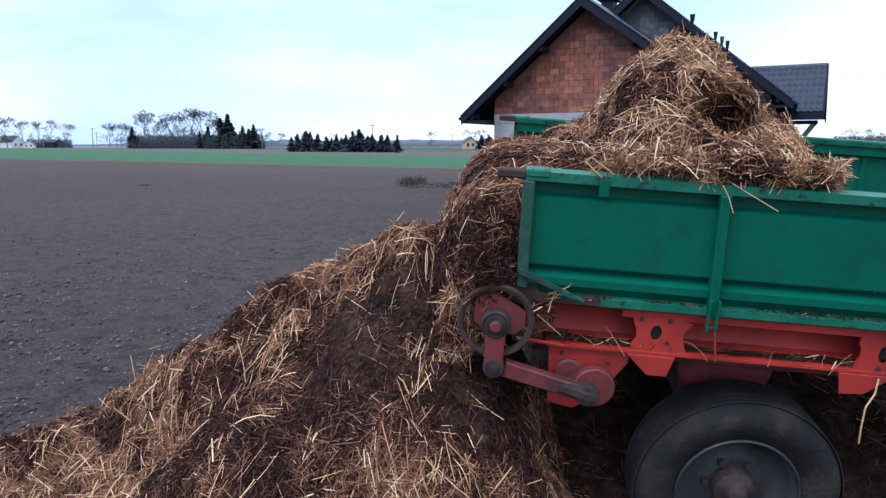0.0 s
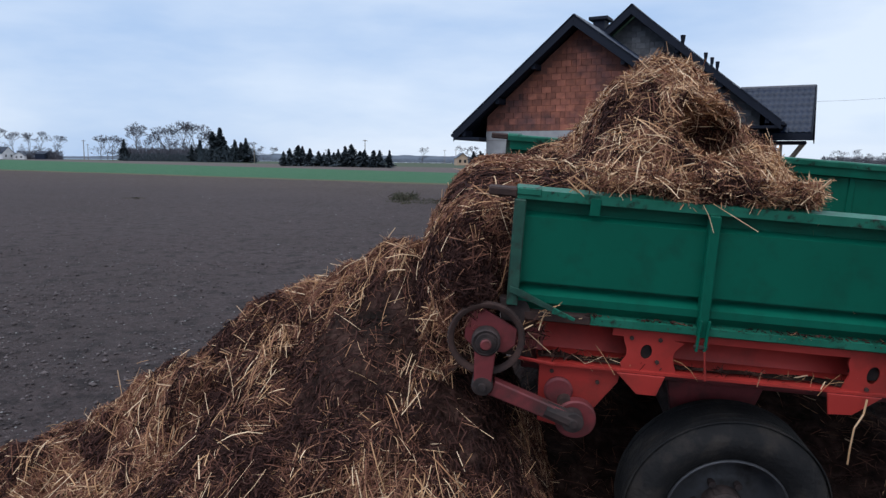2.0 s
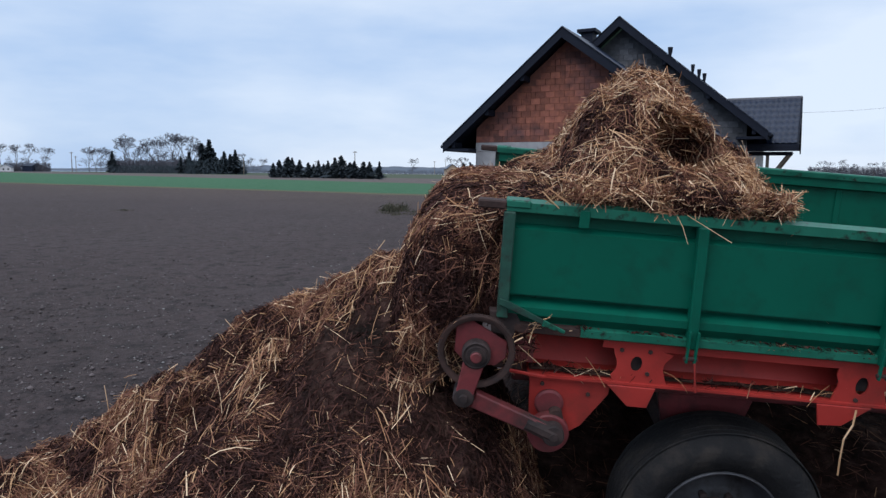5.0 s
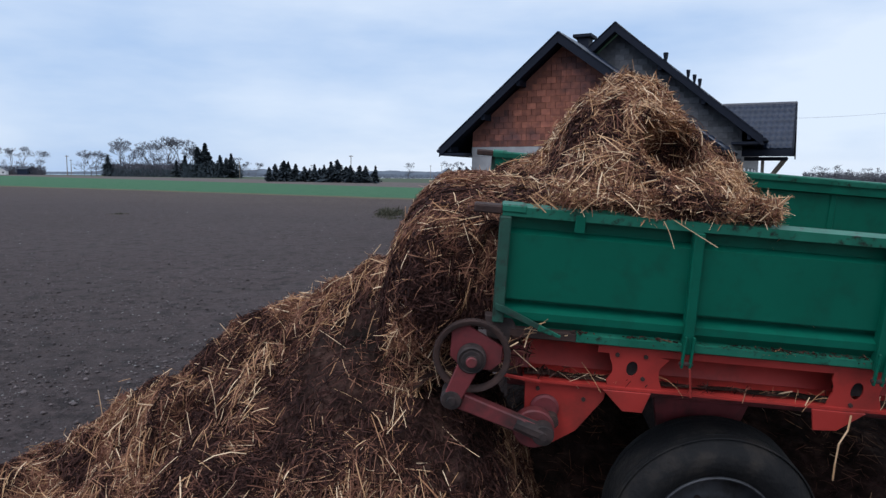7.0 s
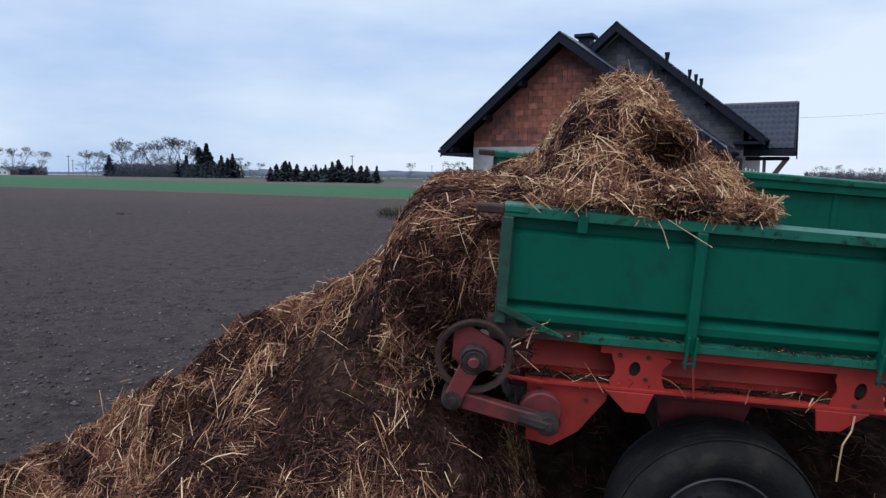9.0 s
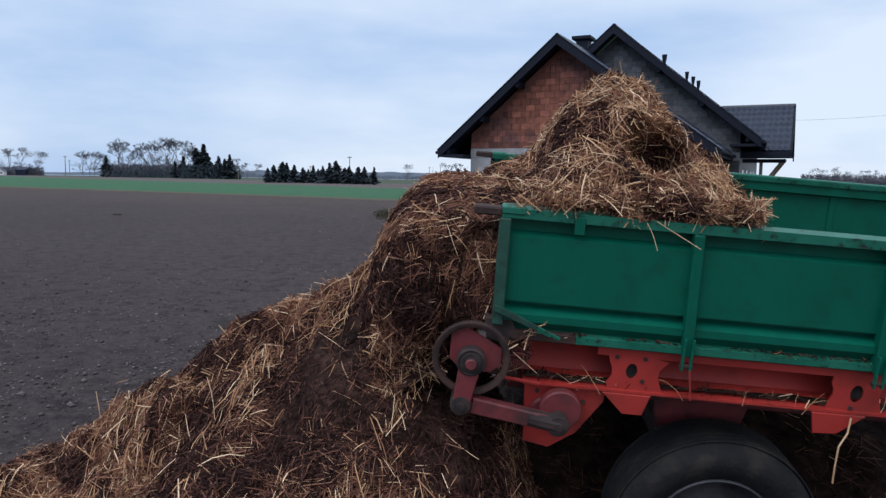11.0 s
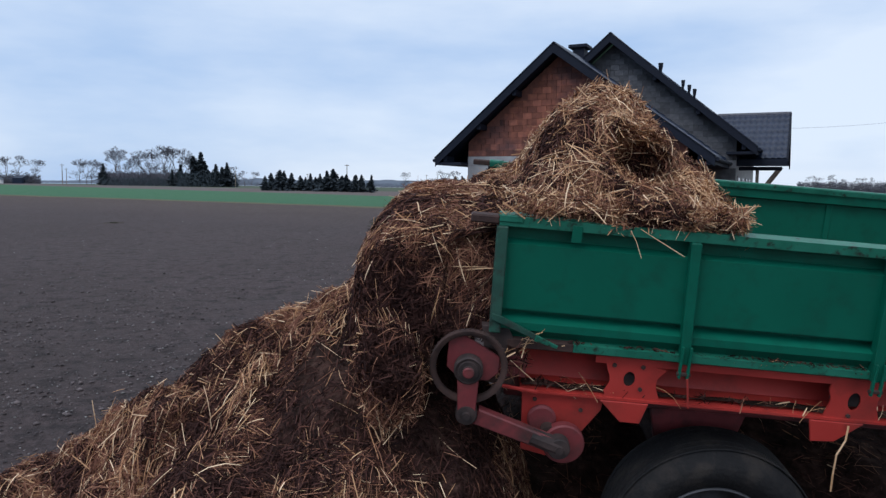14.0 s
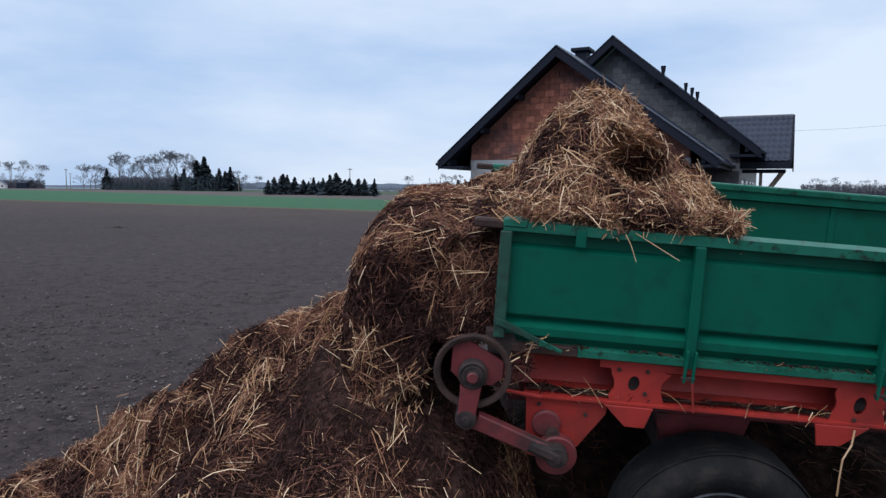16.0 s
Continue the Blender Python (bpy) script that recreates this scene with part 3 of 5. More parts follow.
part("pivot_boss", lathe([(0.056, -0.03), (0.056, -0.070), (0.050, -0.076), (0.046, -0.072), (0.040, -0.072), (0.038, -0.080), (0.0, -0.080)], 24), GREASE, lever, "greasy dark pivot boss")
part("pivot_pin", lathe([(0.022, -0.08), (0.022, -0.094), (0.018, -0.098), (0.0, -0.098)], 16), RED_DIRTY, lever)
part("lever_joint", lathe([(0.0, 0.03), (0.040, 0.03), (0.043, -0.060), (0.038, -0.070), (0.018, -0.072), (0.016, -0.084), (0.0, -0.084)], 18), GREASE, lever, "greasy black joint").location = (0, 0, -LEVER)
link = part("connecting_rod", prism([(0.04, 0.034), (ROD - 0.03, 0.031), (ROD - 0.03, -0.031), (0.04, -0.034)], -0.028, 0.020, bevel=0.006), RED_DIRTY, trailer, "dull red connecting rod, black with grease at the end")
part("rod_end", lathe([(0.0, -0.046), (0.016, -0.046), (0.018, -0.036), (0.040, -0.034), (0.044, -0.028), (0.044, 0.02), (0.0, 0.02)], 22), GREASE, link, "greasy black rod end").location = (ROD, 0, 0)
part("rod_neck", rod((ROD - 0.12, -0.005, 0), (ROD, -0.005, 0), 0.034, 0.038, 10), GREASE, link)
eccentric = part("crank_disc", lathe([(0.0, -0.012), (0.078, -0.012), (0.084, -0.006), (0.084, 0.03), (0.0, 0.03)], 36), RED_DIRTY, trailer, "dull red eccentric disc smeared with mud", smooth=False)
for v in eccentric.data.vertices:
    v.co.x += 0.075
part("crank_boss", lathe([(0.0, 0.0), (0.03, 0.0), (0.03, 0.065), (0.0, 0.065)], 16), RUST, eccentric)
part("bearing_housing", lathe([(0.055, 0.03), (0.06, -0.005), (0.05, -0.012), (0.0, -0.012)], 24), RED_DIRTY, trailer).location = (0.235, 0.02, -0.83)
part("stop_bolt", rod((-0.0, -0.05, -0.545), (0.035, -0.05, -0.60), 0.013, sides=8), RED_DIRTY, trailer)
part("guide_rod", rod((0.03, -0.02, -0.682), (0.20, -0.02, -0.70), 0.008, sides=6), RED, trailer)
# added, unseen: a dark plate that blocks the bright soil behind the ratchet wheel
part("rear_gap_plate", box(-0.01, 0.11, 0.03, WIDE - 0.03, -0.70, -0.537, 0.004), RUST, trailer, "added dark plate that fills the gap at the rear")
part("drive_shaft", rod((-0.084, -0.16, -0.586), (-0.084, WIDE, -0.586), 0.024, sides=12), GREASE, trailer)
part("shaft_arm", prism([(-0.13, -0.66), (-0.05, -0.60), (0.15, -0.56), (0.15, -0.66)], 0.02, 0.035, bevel=0.002), RED_DIRTY, trailer)


# ---- straw and dung ----
def normals_of(f, u, v, e=0.01):
    a, b = f(u + e, v) - f(u - e, v), f(u, v + e) - f(u, v - e)
    n = np.cross(a, b)
    return n / (np.linalg.norm(n, axis=1, keepdims=True) + 1e-9)


def straw_on(f, span_u, span_v, count, seed, parent, accept=None, down=None, gold=0.16, flip=1.0, name="straw", long=1.0, bias=None, mid=0.36, walled=False, blotch=1.0):
    """Scatters stalks over the surface f(u, v): rotted, brown and golden ones, golden more in patches; on steep faces they hang."""
    rng = np.random.default_rng(seed)
    u, v = rng.uniform(*span_u, 3 * count), rng.uniform(*span_v, 3 * count)
    # as many stalks to the area on steep faces as on flat ones
    e = 0.01
    area = np.linalg.norm(np.cross(f(u + e, v) - f(u - e, v), f(u, v + e) - f(u, v - e)), axis=1)
    chance = area / area.mean() / 3
    keep = rng.random(3 * count) < chance
    u, v, count = u[keep], v[keep], int(keep.sum())
    if accept is not None:
        keep = rng.random(count) < accept(u, v)
        u, v = u[keep], v[keep]
    p, n = f(u, v), normals_of(f, u, v) * flip
    k = len(u)
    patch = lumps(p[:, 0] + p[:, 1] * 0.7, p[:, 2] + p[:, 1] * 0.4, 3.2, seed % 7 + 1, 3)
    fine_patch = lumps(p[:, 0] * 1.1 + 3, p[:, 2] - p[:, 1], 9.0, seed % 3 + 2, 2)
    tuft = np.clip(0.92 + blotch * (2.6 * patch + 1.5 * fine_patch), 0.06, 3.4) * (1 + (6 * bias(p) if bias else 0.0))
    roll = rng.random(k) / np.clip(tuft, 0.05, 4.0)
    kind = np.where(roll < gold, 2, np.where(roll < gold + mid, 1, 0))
    d = rng.normal(size=(k, 3))
    d -= n * np.sum(d * n, axis=1, keepdims=True)
    d /= np.linalg.norm(d, axis=1, keepdims=True)
    hang = np.array([-0.25, 0.0, -1.0]) if down is None else np.array(down)
    hang = hang - n * (n @ hang)[:, None]
    steep = (1 - np.abs(n[:, 2])) * rng.random(k) ** 1.2 * 1.5
    d = d * np.where(rng.random(k) < 0.5, -1, 1)[:, None] + hang * steep[:, None]
    # neighbouring stalks lie alike
    lay = lumps(p[:, 0] * 1.3, p[:, 1] + p[:, 2], 2.2, seed % 5 + 2, 2) * 4.0
    t1 = np.cross(n, np.array([0.3, 1.0, 0.2]))
    t1 /= np.linalg.norm(t1, axis=1, keepdims=True) + 1e-9
    t2 = np.cross(n, t1)
    d += 0.75 * (t1 * np.cos(lay)[:, None] + t2 * np.sin(lay)[:, None])
    lift = rng.uniform(-0.15, 0.22, k) + (rng.random(k) < 0.06) * rng.uniform(0.1, 0.9, k)
    d /= np.linalg.norm(d, axis=1, keepdims=True)
    d += n * lift[:, None]
    if walled:
        # stalks beside the near board lie flat against it
        by = p[:, 1] < 0.13
        d[by, 1] *= 0.06
        lift[by] = 0.0
    length = np.choose(kind, (rng.uniform(0.015, 0.075, k), rng.uniform(0.025, 0.125, k), 0.04 + 0.17 * rng.random(k) ** 2.0)) * long
    width = np.choose(kind, (rng.uniform(0.002, 0.005, k), rng.uniform(0.0014, 0.0032, k), 0.0016 + 0.0029 * rng.random(k) ** 1.8))
    c = p + n * rng.uniform(-0.006, 0.022, k)[:, None]
    if walled:
        c[:, 1] = np.where(by & (p[:, 2] < 0.0), np.maximum(c[:, 1], 0.045), c[:, 1])
    face_n = n + 0.9 * rng.normal(size=(k, 3))
    verts, faces = strands(c, d, face_n, length, width, np.where(rng.random(k) < 0.2, rng.uniform(-0.8, 1.0, k), rng.uniform(-0.25, 0.4, k)))
    ob = raw_mesh(name, verts, faces, [STRAW_DARK, STRAW_MID, STRAW_GOLD], parent, index=np.repeat(kind, 3))
    return tagged(ob, "tangle of brown and golden straw stalks", kind="stuff")


def straw_locks(f, spots, seed, parent, flow, stalks=46):
    """Locks of long golden stalks lying side by side. spots: u, v and spread of each lock."""
    rng = np.random.default_rng(seed)
    cs, ds, ns = [], [], []
    for u, v, r in spots:
        uu, vv = u + rng.normal(0, r, stalks), v + rng.normal(0, r, stalks)
        p, n = f(uu, vv), normals_of(f, uu, vv)
        d = np.array(flow) + rng.normal(0, 0.22, 3) + rng.normal(0, 0.22, (stalks, 3))
        d = d - n * np.sum(d * n, axis=1, keepdims=True)
        cs.append(p + n * rng.uniform(0.005, 0.035, stalks)[:, None])
        ds.append(d / (np.linalg.norm(d, axis=1, keepdims=True) + 1e-9) + n * rng.uniform(-0.1, 0.12, stalks)[:, None])
        ns.append(n + 0.6 * rng.normal(size=(stalks, 3)))
    c, d, n = np.concatenate(cs), np.concatenate(ds), np.concatenate(ns)
    k = len(c)
    verts, faces = strands(c, d, n, 0.05 + 0.19 * rng.random(k) ** 1.6, rng.uniform(0.0015, 0.0036, k), rng.uniform(-0.5, 0.7, k))
    ob = raw_mesh("straw_lock", verts, faces, [STRAW_MID, STRAW_GOLD], parent, index=np.repeat((rng.random(k) < 0.55).astype(int), 3))
    return tagged(ob, "locks of long golden straw", kind="stuff")


def sheet(f, span_u, span_v, nu, nv, name, parent):
    u, v = np.meshgrid(np.linspace(*span_u, nu), np.linspace(*span_v, nv), indexing="ij")
    p = f(u.ravel(), v.ravel())
    i = np.arange(nu * nv).reshape(nu, nv)
    q = np.stack([i[:-1, :-1], i[1:, :-1], i[1:, 1:], i[:-1, 1:]], -1).reshape(-1, 4)
    return raw_mesh(name, p, q, [DUNG], parent, "dark crumbly dung", smooth=True)


# the heap on the ground, fanned out behind the trailer
CREST_X = (-3.1, -2.6, -2.27, -2.05, -1.75, -1.53, -1.35, -1.19, -0.89, -0.65, -0.42, -0.2, 0.02, 0.2, 0.38, 0.60, 0.85)
CREST_Z = (0.02, 0.15, 0.25, 0.30, 0.36, 0.47, 0.60, 0.76, 1.06, 1.09, 1.24, 1.32, 1.30, 1.14, 0.78, 0.22, 0.0)


def pile(x, y):
    """A crest that falls away on both sides, broken into clumps that lean out over their foot."""
    c = np.interp(x, CREST_X, CREST_Z)
    t = np.where(y < 3.6, (3.6 - y) / (1.05 + 0.55 * c), (y - 3.6) / (0.5 + 0.75 * c))
    g = np.clip(1 - t, 0, 1)
    g = np.where(t < 0.12, 1 - t * t / 0.24, g + 0.06 * np.clip(1 - t, 0, 1))
    z = c * g + 0.15 * lumps(x, y, 1.9, 2, 3) * np.minimum(1, c * 2) * np.clip(1.2 - t, 0, 1) + 0.15 * lumps(x, y, 4.6, 4, 3) * np.clip(1.15 - t, 0, 1) * np.clip(c * 3, 0.3, 1)
    toe = np.clip((0.08 - c * g) / 0.08, 0, 1)
    lean = 0.20 * np.maximum(0, lumps(x, y, 3.4, 9, 2)) * np.clip(c * 2, 0, 1) * np.clip(t * 4, 0, 1) * np.clip(3 - 3 * t, 0, 1)
    return np.stack([x, y - lean, z - 0.09 * toe - 0.02], -1)


pile_body = sheet(pile, (-3.3, 1.2), (1.75, 5.0), 190, 150, "manure_pile", None)
tagged(pile_body, "long heap of brown strawy manure tipped on the field", "manure heap")
straw_on(pile, (-3.0, 0.85), (1.85, 4.3), 210000, 21, pile_body,
         accept=lambda u, v: np.clip(np.interp(u, CREST_X, CREST_Z) * 3 - 0.05, 0, 1) * np.where(v > 3.75, 0.35, 1.0) * (1 - 0.85 * np.exp(-((u + 0.32) / 0.30) ** 4 - ((v - 3.12) / 0.28) ** 4)) * (1 - 0.75 * np.exp(-((u - 0.08) / 0.24) ** 2 - ((v - 2.9) / 0.45) ** 2)), gold=0.062, mid=0.37, bias=lambda p: 0.15 * np.clip((0.75 - p[:, 2]) / 0.5, 0, 1) + 0.14 * np.clip((-0.9 - p[:, 0]) / 0.6, 0, 1) - 0.15 * np.exp(-((p[:, 0] + 0.15) / 0.5) ** 2 - ((p[:, 2] - 0.80) / 0.26) ** 2) - 0.15 * np.clip((p[:, 0] + 0.08) / 0.3, 0, 1) + 0.12 * np.exp(-((p[:, 0] + 0.2) / 0.3) ** 2 - ((p[:, 2] - 1.25) / 0.10) ** 2) + 0.16 * np.exp(-((p[:, 0] + 0.6) / 0.4) ** 2 - ((p[:, 2] - 1.12) / 0.16) ** 2))


_rng = random.Random(8)
straw_locks(pile, [(-0.70, 3.42, 0.03), (-0.74, 3.34, 0.03), (-0.77, 3.24, 0.03), (-0.80, 3.12, 0.03)], 24, pile_body, (-0.2, -0.8, -0.7), 44)
straw_locks(pile, [(-0.84, 3.08, 0.05), (-0.88, 2.95, 0.05), (-0.42, 3.42, 0.06), (-0.22, 3.40, 0.06)]
            + [(_rng.uniform(-2.4, 0.05), _rng.uniform(2.2, 3.5), _rng.uniform(0.03, 0.08)) for _ in range(30)], 22, pile_body, (-0.15, -0.9, -0.6), 30)


# trodden dung under and beside the trailer, with an added mound that blocks light
def shade_mound(x, y):
    z = 0.02 + 0.42 * np.clip((y - 3.0) / 1.3, 0, 1) * np.clip((6.0 - y) / 1.4, 0, 1) * np.clip((4.6 - x) / 1.2, 0, 1) + 0.10 * lumps(x, y, 2.5, 3, 3) + 0.04 * lumps(x, y, 9.0, 6, 2)
    rim = np.clip(np.minimum(np.minimum(x - 0.1, 5.2 - x), np.minimum(y - 1.2, 6.2 - y)) / 0.5, 0, 1)
    return np.stack([x, y, (z + 0.03) * rim - 0.10 * (1 - rim) + ground_height(x, y) * 0.8], -1)


shade_mound_body = sheet(shade_mound, (0.1, 5.2), (1.2, 6.2), 90, 90, "manure_shade_mound", None)
tagged(shade_mound_body, "dark trodden manure beneath the spreader, with an added mound that blocks light", "manure heap")
straw_on(shade_mound, (0.4, 3.0), (1.6, 5.0), 9000, 23, shade_mound_body, gold=0.02)


# the load in the trailer, in the trailer's own space
CREST_U = (-0.30, -0.25, -0.19, -0.13, -0.03, 0.08, 0.25, 0.34, 0.39, 0.45, 0.53, 0.61, 0.72, 0.84, 0.91, 0.97, 1.04, 1.11, 1.20, 1.28, 1.34, 1.38, 1.43, 1.65)
CREST_H = (-0.75, -0.45, -0.24, -0.165, -0.105, -0.06, 0.0, 0.06, 0.15, 0.28, 0.40, 0.45, 0.475, 0.47, 0.42, 0.34, 0.27, 0.215, 0.15, 0.07, -0.02, -0.15, -0.40, -0.51)
SKIRT_U = (-0.30, -0.25, -0.19, -0.12, 0.0, 0.2, 0.4, 0.6, 0.9, 1.04, 1.10, 1.14, 1.19, 1.65)
SKIRT_H = (-0.75, -0.48, -0.29, -0.20, -0.12, -0.05, 0.015, 0.045, 0.055, 0.045, 0.03, -0.05, -0.30, -0.51)


def ramp(x, a, b):
    t = np.clip((x - a) / (b - a), 0, 1)
    return t * t * (3 - 2 * t)


def load_top(u, v):
    """A low skirt along the near board, a high mound behind it, and a hollow with an overhanging brow between them."""
    wob = 0.05 * lumps(u, v, 3.1, 6, 3)
    crest, skirt = np.interp(u + wob * 0.6, CREST_U, CREST_H), np.interp(u + wob * 0.5, SKIRT_U, SKIRT_H)
    cave = ramp(u, 0.62, 0.74) * (1 - ramp(u, 0.87, 0.99))
    slope = 0.45 * ramp(v, 0.06, 0.34) + 0.55 * ramp(v, 0.34, 0.80)
    ledge = 0.24 * ramp(v, 0.06, 0.30) + 0.42 * ramp(v, 0.40, 0.50) + 0.34 * ramp(v, 0.54, 0.80)
    rise = slope * (1 - cave) + ledge * cave
    back = 1 - ramp(v, 1.05, 1.75)
    z = skirt + (crest - skirt) * rise * back - 0.15 * ramp(v, 1.2, 1.95) * (u < 1.2)
    z = z - 0.12 * np.exp(-((u - 0.89) / 0.09) ** 2 - ((v - 0.36) / 0.08) ** 2)
    # a second shallow shelf above the brow, and ragged lumps all over
    z = z + 0.03 * np.sin((v - 0.5) * 16) * ramp(v, 0.5, 0.6) * (1 - ramp(v, 0.8, 0.95)) * ramp(u, 0.4, 0.5)
    inside = ramp(v, 0.03, 0.16) * (1 - ramp(v, 1.8, 1.95))
    z = z + (0.065 * lumps(u, v, 4.2, 6, 3) + 0.055 * lumps(u, v, 9.0, 8, 3)) * inside
    # behind the end of the board the load closes down to the floor
    z = z - 0.55 * (1 - ramp(v, 0.036, 0.085)) * (1 - ramp(u, -0.03, 0.05))
    deep = 0.14 * np.exp(-((v - 0.42) / 0.055) ** 2) - 0.10 * np.exp(-((v - 0.535) / 0.05) ** 2)
    y = v + cave * deep + 0.03 * lumps(u, v + z, 6.0, 3, 2) * inside
    return np.stack([u, np.clip(y, 0.035, 1.965), z], -1)


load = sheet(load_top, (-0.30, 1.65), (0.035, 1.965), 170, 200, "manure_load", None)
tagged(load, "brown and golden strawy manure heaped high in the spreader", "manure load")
# more dark stalks in the hollow paint its shade into the straw
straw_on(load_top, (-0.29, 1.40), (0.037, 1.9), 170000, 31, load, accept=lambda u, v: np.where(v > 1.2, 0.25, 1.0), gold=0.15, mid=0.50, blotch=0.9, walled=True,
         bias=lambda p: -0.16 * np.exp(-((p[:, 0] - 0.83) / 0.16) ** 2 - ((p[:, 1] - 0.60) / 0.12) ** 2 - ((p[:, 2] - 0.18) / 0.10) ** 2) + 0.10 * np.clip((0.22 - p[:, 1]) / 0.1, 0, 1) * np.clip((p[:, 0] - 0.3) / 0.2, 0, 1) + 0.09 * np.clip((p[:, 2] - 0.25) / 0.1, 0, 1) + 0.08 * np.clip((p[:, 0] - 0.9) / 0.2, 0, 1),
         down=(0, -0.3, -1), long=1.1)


straw_locks(load_top, [(0.62 + 0.045 * k, 0.515 + 0.02 * (k % 3), 0.03) for k in range(8)] + [(1.02, 0.30, 0.05), (1.08, 0.24, 0.05), (0.52, 0.42, 0.05), (0.46, 0.36, 0.05), (0.75, 0.62, 0.05), (0.98, 0.42, 0.05)], 32, load, (0.25, -0.7, -0.75), 34)


def near_fringe(u, v):
    """The matted edge that bulges over the near rail."""
    a = v * math.pi
    r = 0.062 + 0.025 * lumps(u, v, 8.0, 9, 2)
    return np.stack([u, 0.055 - r * np.sin(a) * 1.25, 0.045 + r * np.cos(a) * 0.9], -1)


straw_on(near_fringe, (0.2, 1.13), (0.0, 0.70), 9000, 33, load, accept=lambda u, v: np.clip((u - 0.25) / 0.3, 0.08, 1) * np.clip(0.75 + 1.3 * lumps(u, u * 0, 6.0, 4, 2), 0.1, 1), gold=0.20, mid=0.5, blotch=0.5, bias=lambda p: 0.25 + 0 * p[:, 0], flip=1.0, down=(0, -0.2, -1), long=0.75)


def tail(a, b):
    """The overhanging rear end of the load: a boxy, bulging block."""
    ca, sa, cb, sb = np.cos(a), np.sin(a), np.cos(b), np.sin(b)

    def square(c, s, p):
        return (np.abs(c) ** p + np.abs(s) ** p) ** (-1.0 / p)

    plan, rise, wall = square(ca, sa, 5.0), square(cb, sb, 3.2), square(cb, sb, 7.0)
    x, y, z = ca * plan * cb * rise, sa * plan * cb * wall, sb * rise
    swell = 1 + 0.10 * lumps(a * 1.5 + 3, b * 1.8, 1.6, 5, 3) + 0.04 * lumps(a, b, 7.0, 7, 3)
    px = 0.17 + 0.44 * x * swell - 0.03 * (1 - z)
    drop = np.clip(-0.08 - px, 0, 1)
    pz = -0.42 + 0.40 * z * (0.85 + 0.15 * swell) - 0.5 * drop * (z > 0)
    pz = pz - 0.22 * np.clip(y - 0.0, 0, 1) * (z > 0) * np.clip(z * 2, 0, 1)
    pz = np.where(px > -0.06, np.maximum(pz, -0.495), pz)
    pz = pz - 0.75 * np.clip(-0.08 - px, 0, 0.25) * np.clip(-1.5 * z, 0, 1) * (1 + 0.5 * lumps(a * 2, b, 3.0, 4, 2))
    py = 1.0 + 0.95 * y * (0.97 + 0.03 * swell) - 0.035 * lumps(px * 1.3, pz, 4.0, 6, 3) * (y < -0.7)
    return np.stack([px, np.where(px > -0.05, np.maximum(py, 0.05), py), pz], -1)


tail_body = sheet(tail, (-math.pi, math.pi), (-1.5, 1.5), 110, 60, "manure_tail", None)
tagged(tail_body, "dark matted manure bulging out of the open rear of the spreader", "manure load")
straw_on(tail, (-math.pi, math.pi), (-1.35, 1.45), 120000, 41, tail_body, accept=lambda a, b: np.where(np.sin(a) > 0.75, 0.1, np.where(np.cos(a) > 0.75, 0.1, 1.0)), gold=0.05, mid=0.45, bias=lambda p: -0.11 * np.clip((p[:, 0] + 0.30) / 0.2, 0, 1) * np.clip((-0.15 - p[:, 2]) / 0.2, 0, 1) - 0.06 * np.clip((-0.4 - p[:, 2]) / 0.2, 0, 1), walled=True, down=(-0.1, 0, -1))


def clump(a, b):
    r = 1 + 0.25 * lumps(a * 1.2, b * 1.5, 1.7, 3, 3)
    return np.stack([0.105 * np.cos(a) * np.cos(b) * r, 0.11 * np.sin(a) * np.cos(b) * r, 0.185 * np.sin(b) * r], -1)


falling = sheet(clump, (-math.pi, math.pi), (-1.5, 1.5), 28, 18, "manure_clump", None)
tagged(falling, "dark matted clump of manure that drops off the load", "manure clump")
straw_on(clump, (-math.pi, math.pi), (-1.4, 1.4), 6000, 51, falling, gold=0.03, mid=0.3)


# loose straw caught on the chassis
def on_ledge(u, v):
    return np.stack([u, 0.024 + 0.05 * v, -0.688 + 0.012 * lumps(u, v, 9.0, 4, 2)], -1)


dirt = sheet(on_ledge, (0.14, 3.6), (0.0, 1.0), 120, 5, "ledge_dirt", trailer)
tagged(dirt, "dirt and chaff lying on the beam ledge")
straw_on(on_ledge, (0.14, 1.6), (-0.4, 0.9), 420, 52, trailer, accept=lambda u, v: np.where(u < 0.5, 1.0, 0.35), gold=0.35, name="caught_straw", down=(0, -0.5, -1), long=0.7)


def by_foot(u, v):
    return np.stack([0.03 + 0.13 * u, -0.05 + 0.03 * v, -0.56 + 0.1 * u - 0.14 * v], -1)


straw_on(by_foot, (0, 1), (0, 1), 90, 53, trailer, gold=0.5, name="caught_straw", down=(0, 0, -1), long=0.7)


def stalk(points, r, mat, parent, name="hanging_straw"):
    bm = bmesh.new()
    for a, b in zip(points, points[1:]):
        rod(a, b, r, r * 0.9, 5, bm)
    return part(name, bm, mat, parent, "single long golden stalk")


stalk([(1.435, -0.02, -0.72), (1.43, -0.03, -0.78), (1.405, -0.035, -0.84), (1.408, -0.035, -0.93), (1.417, -0.03, -1.005)], 0.004, STRAW_GOLD, trailer)
stalk([(0.765, -0.06, -0.57), (0.775, -0.062, -0.63), (0.786, -0.062, -0.69)], 0.005, RED, trailer, "hanging_wire")
stalk([(0.70, -0.05, 0.005), (0.72, -0.07, -0.03), (0.745, -0.08, -0.09)], 0.0015, STRAW_GOLD, load)
stalk([(0.74, -0.03, 0.01), (0.80, -0.06, -0.02), (0.90, -0.085, -0.07)], 0.0016, STRAW_GOLD, load)


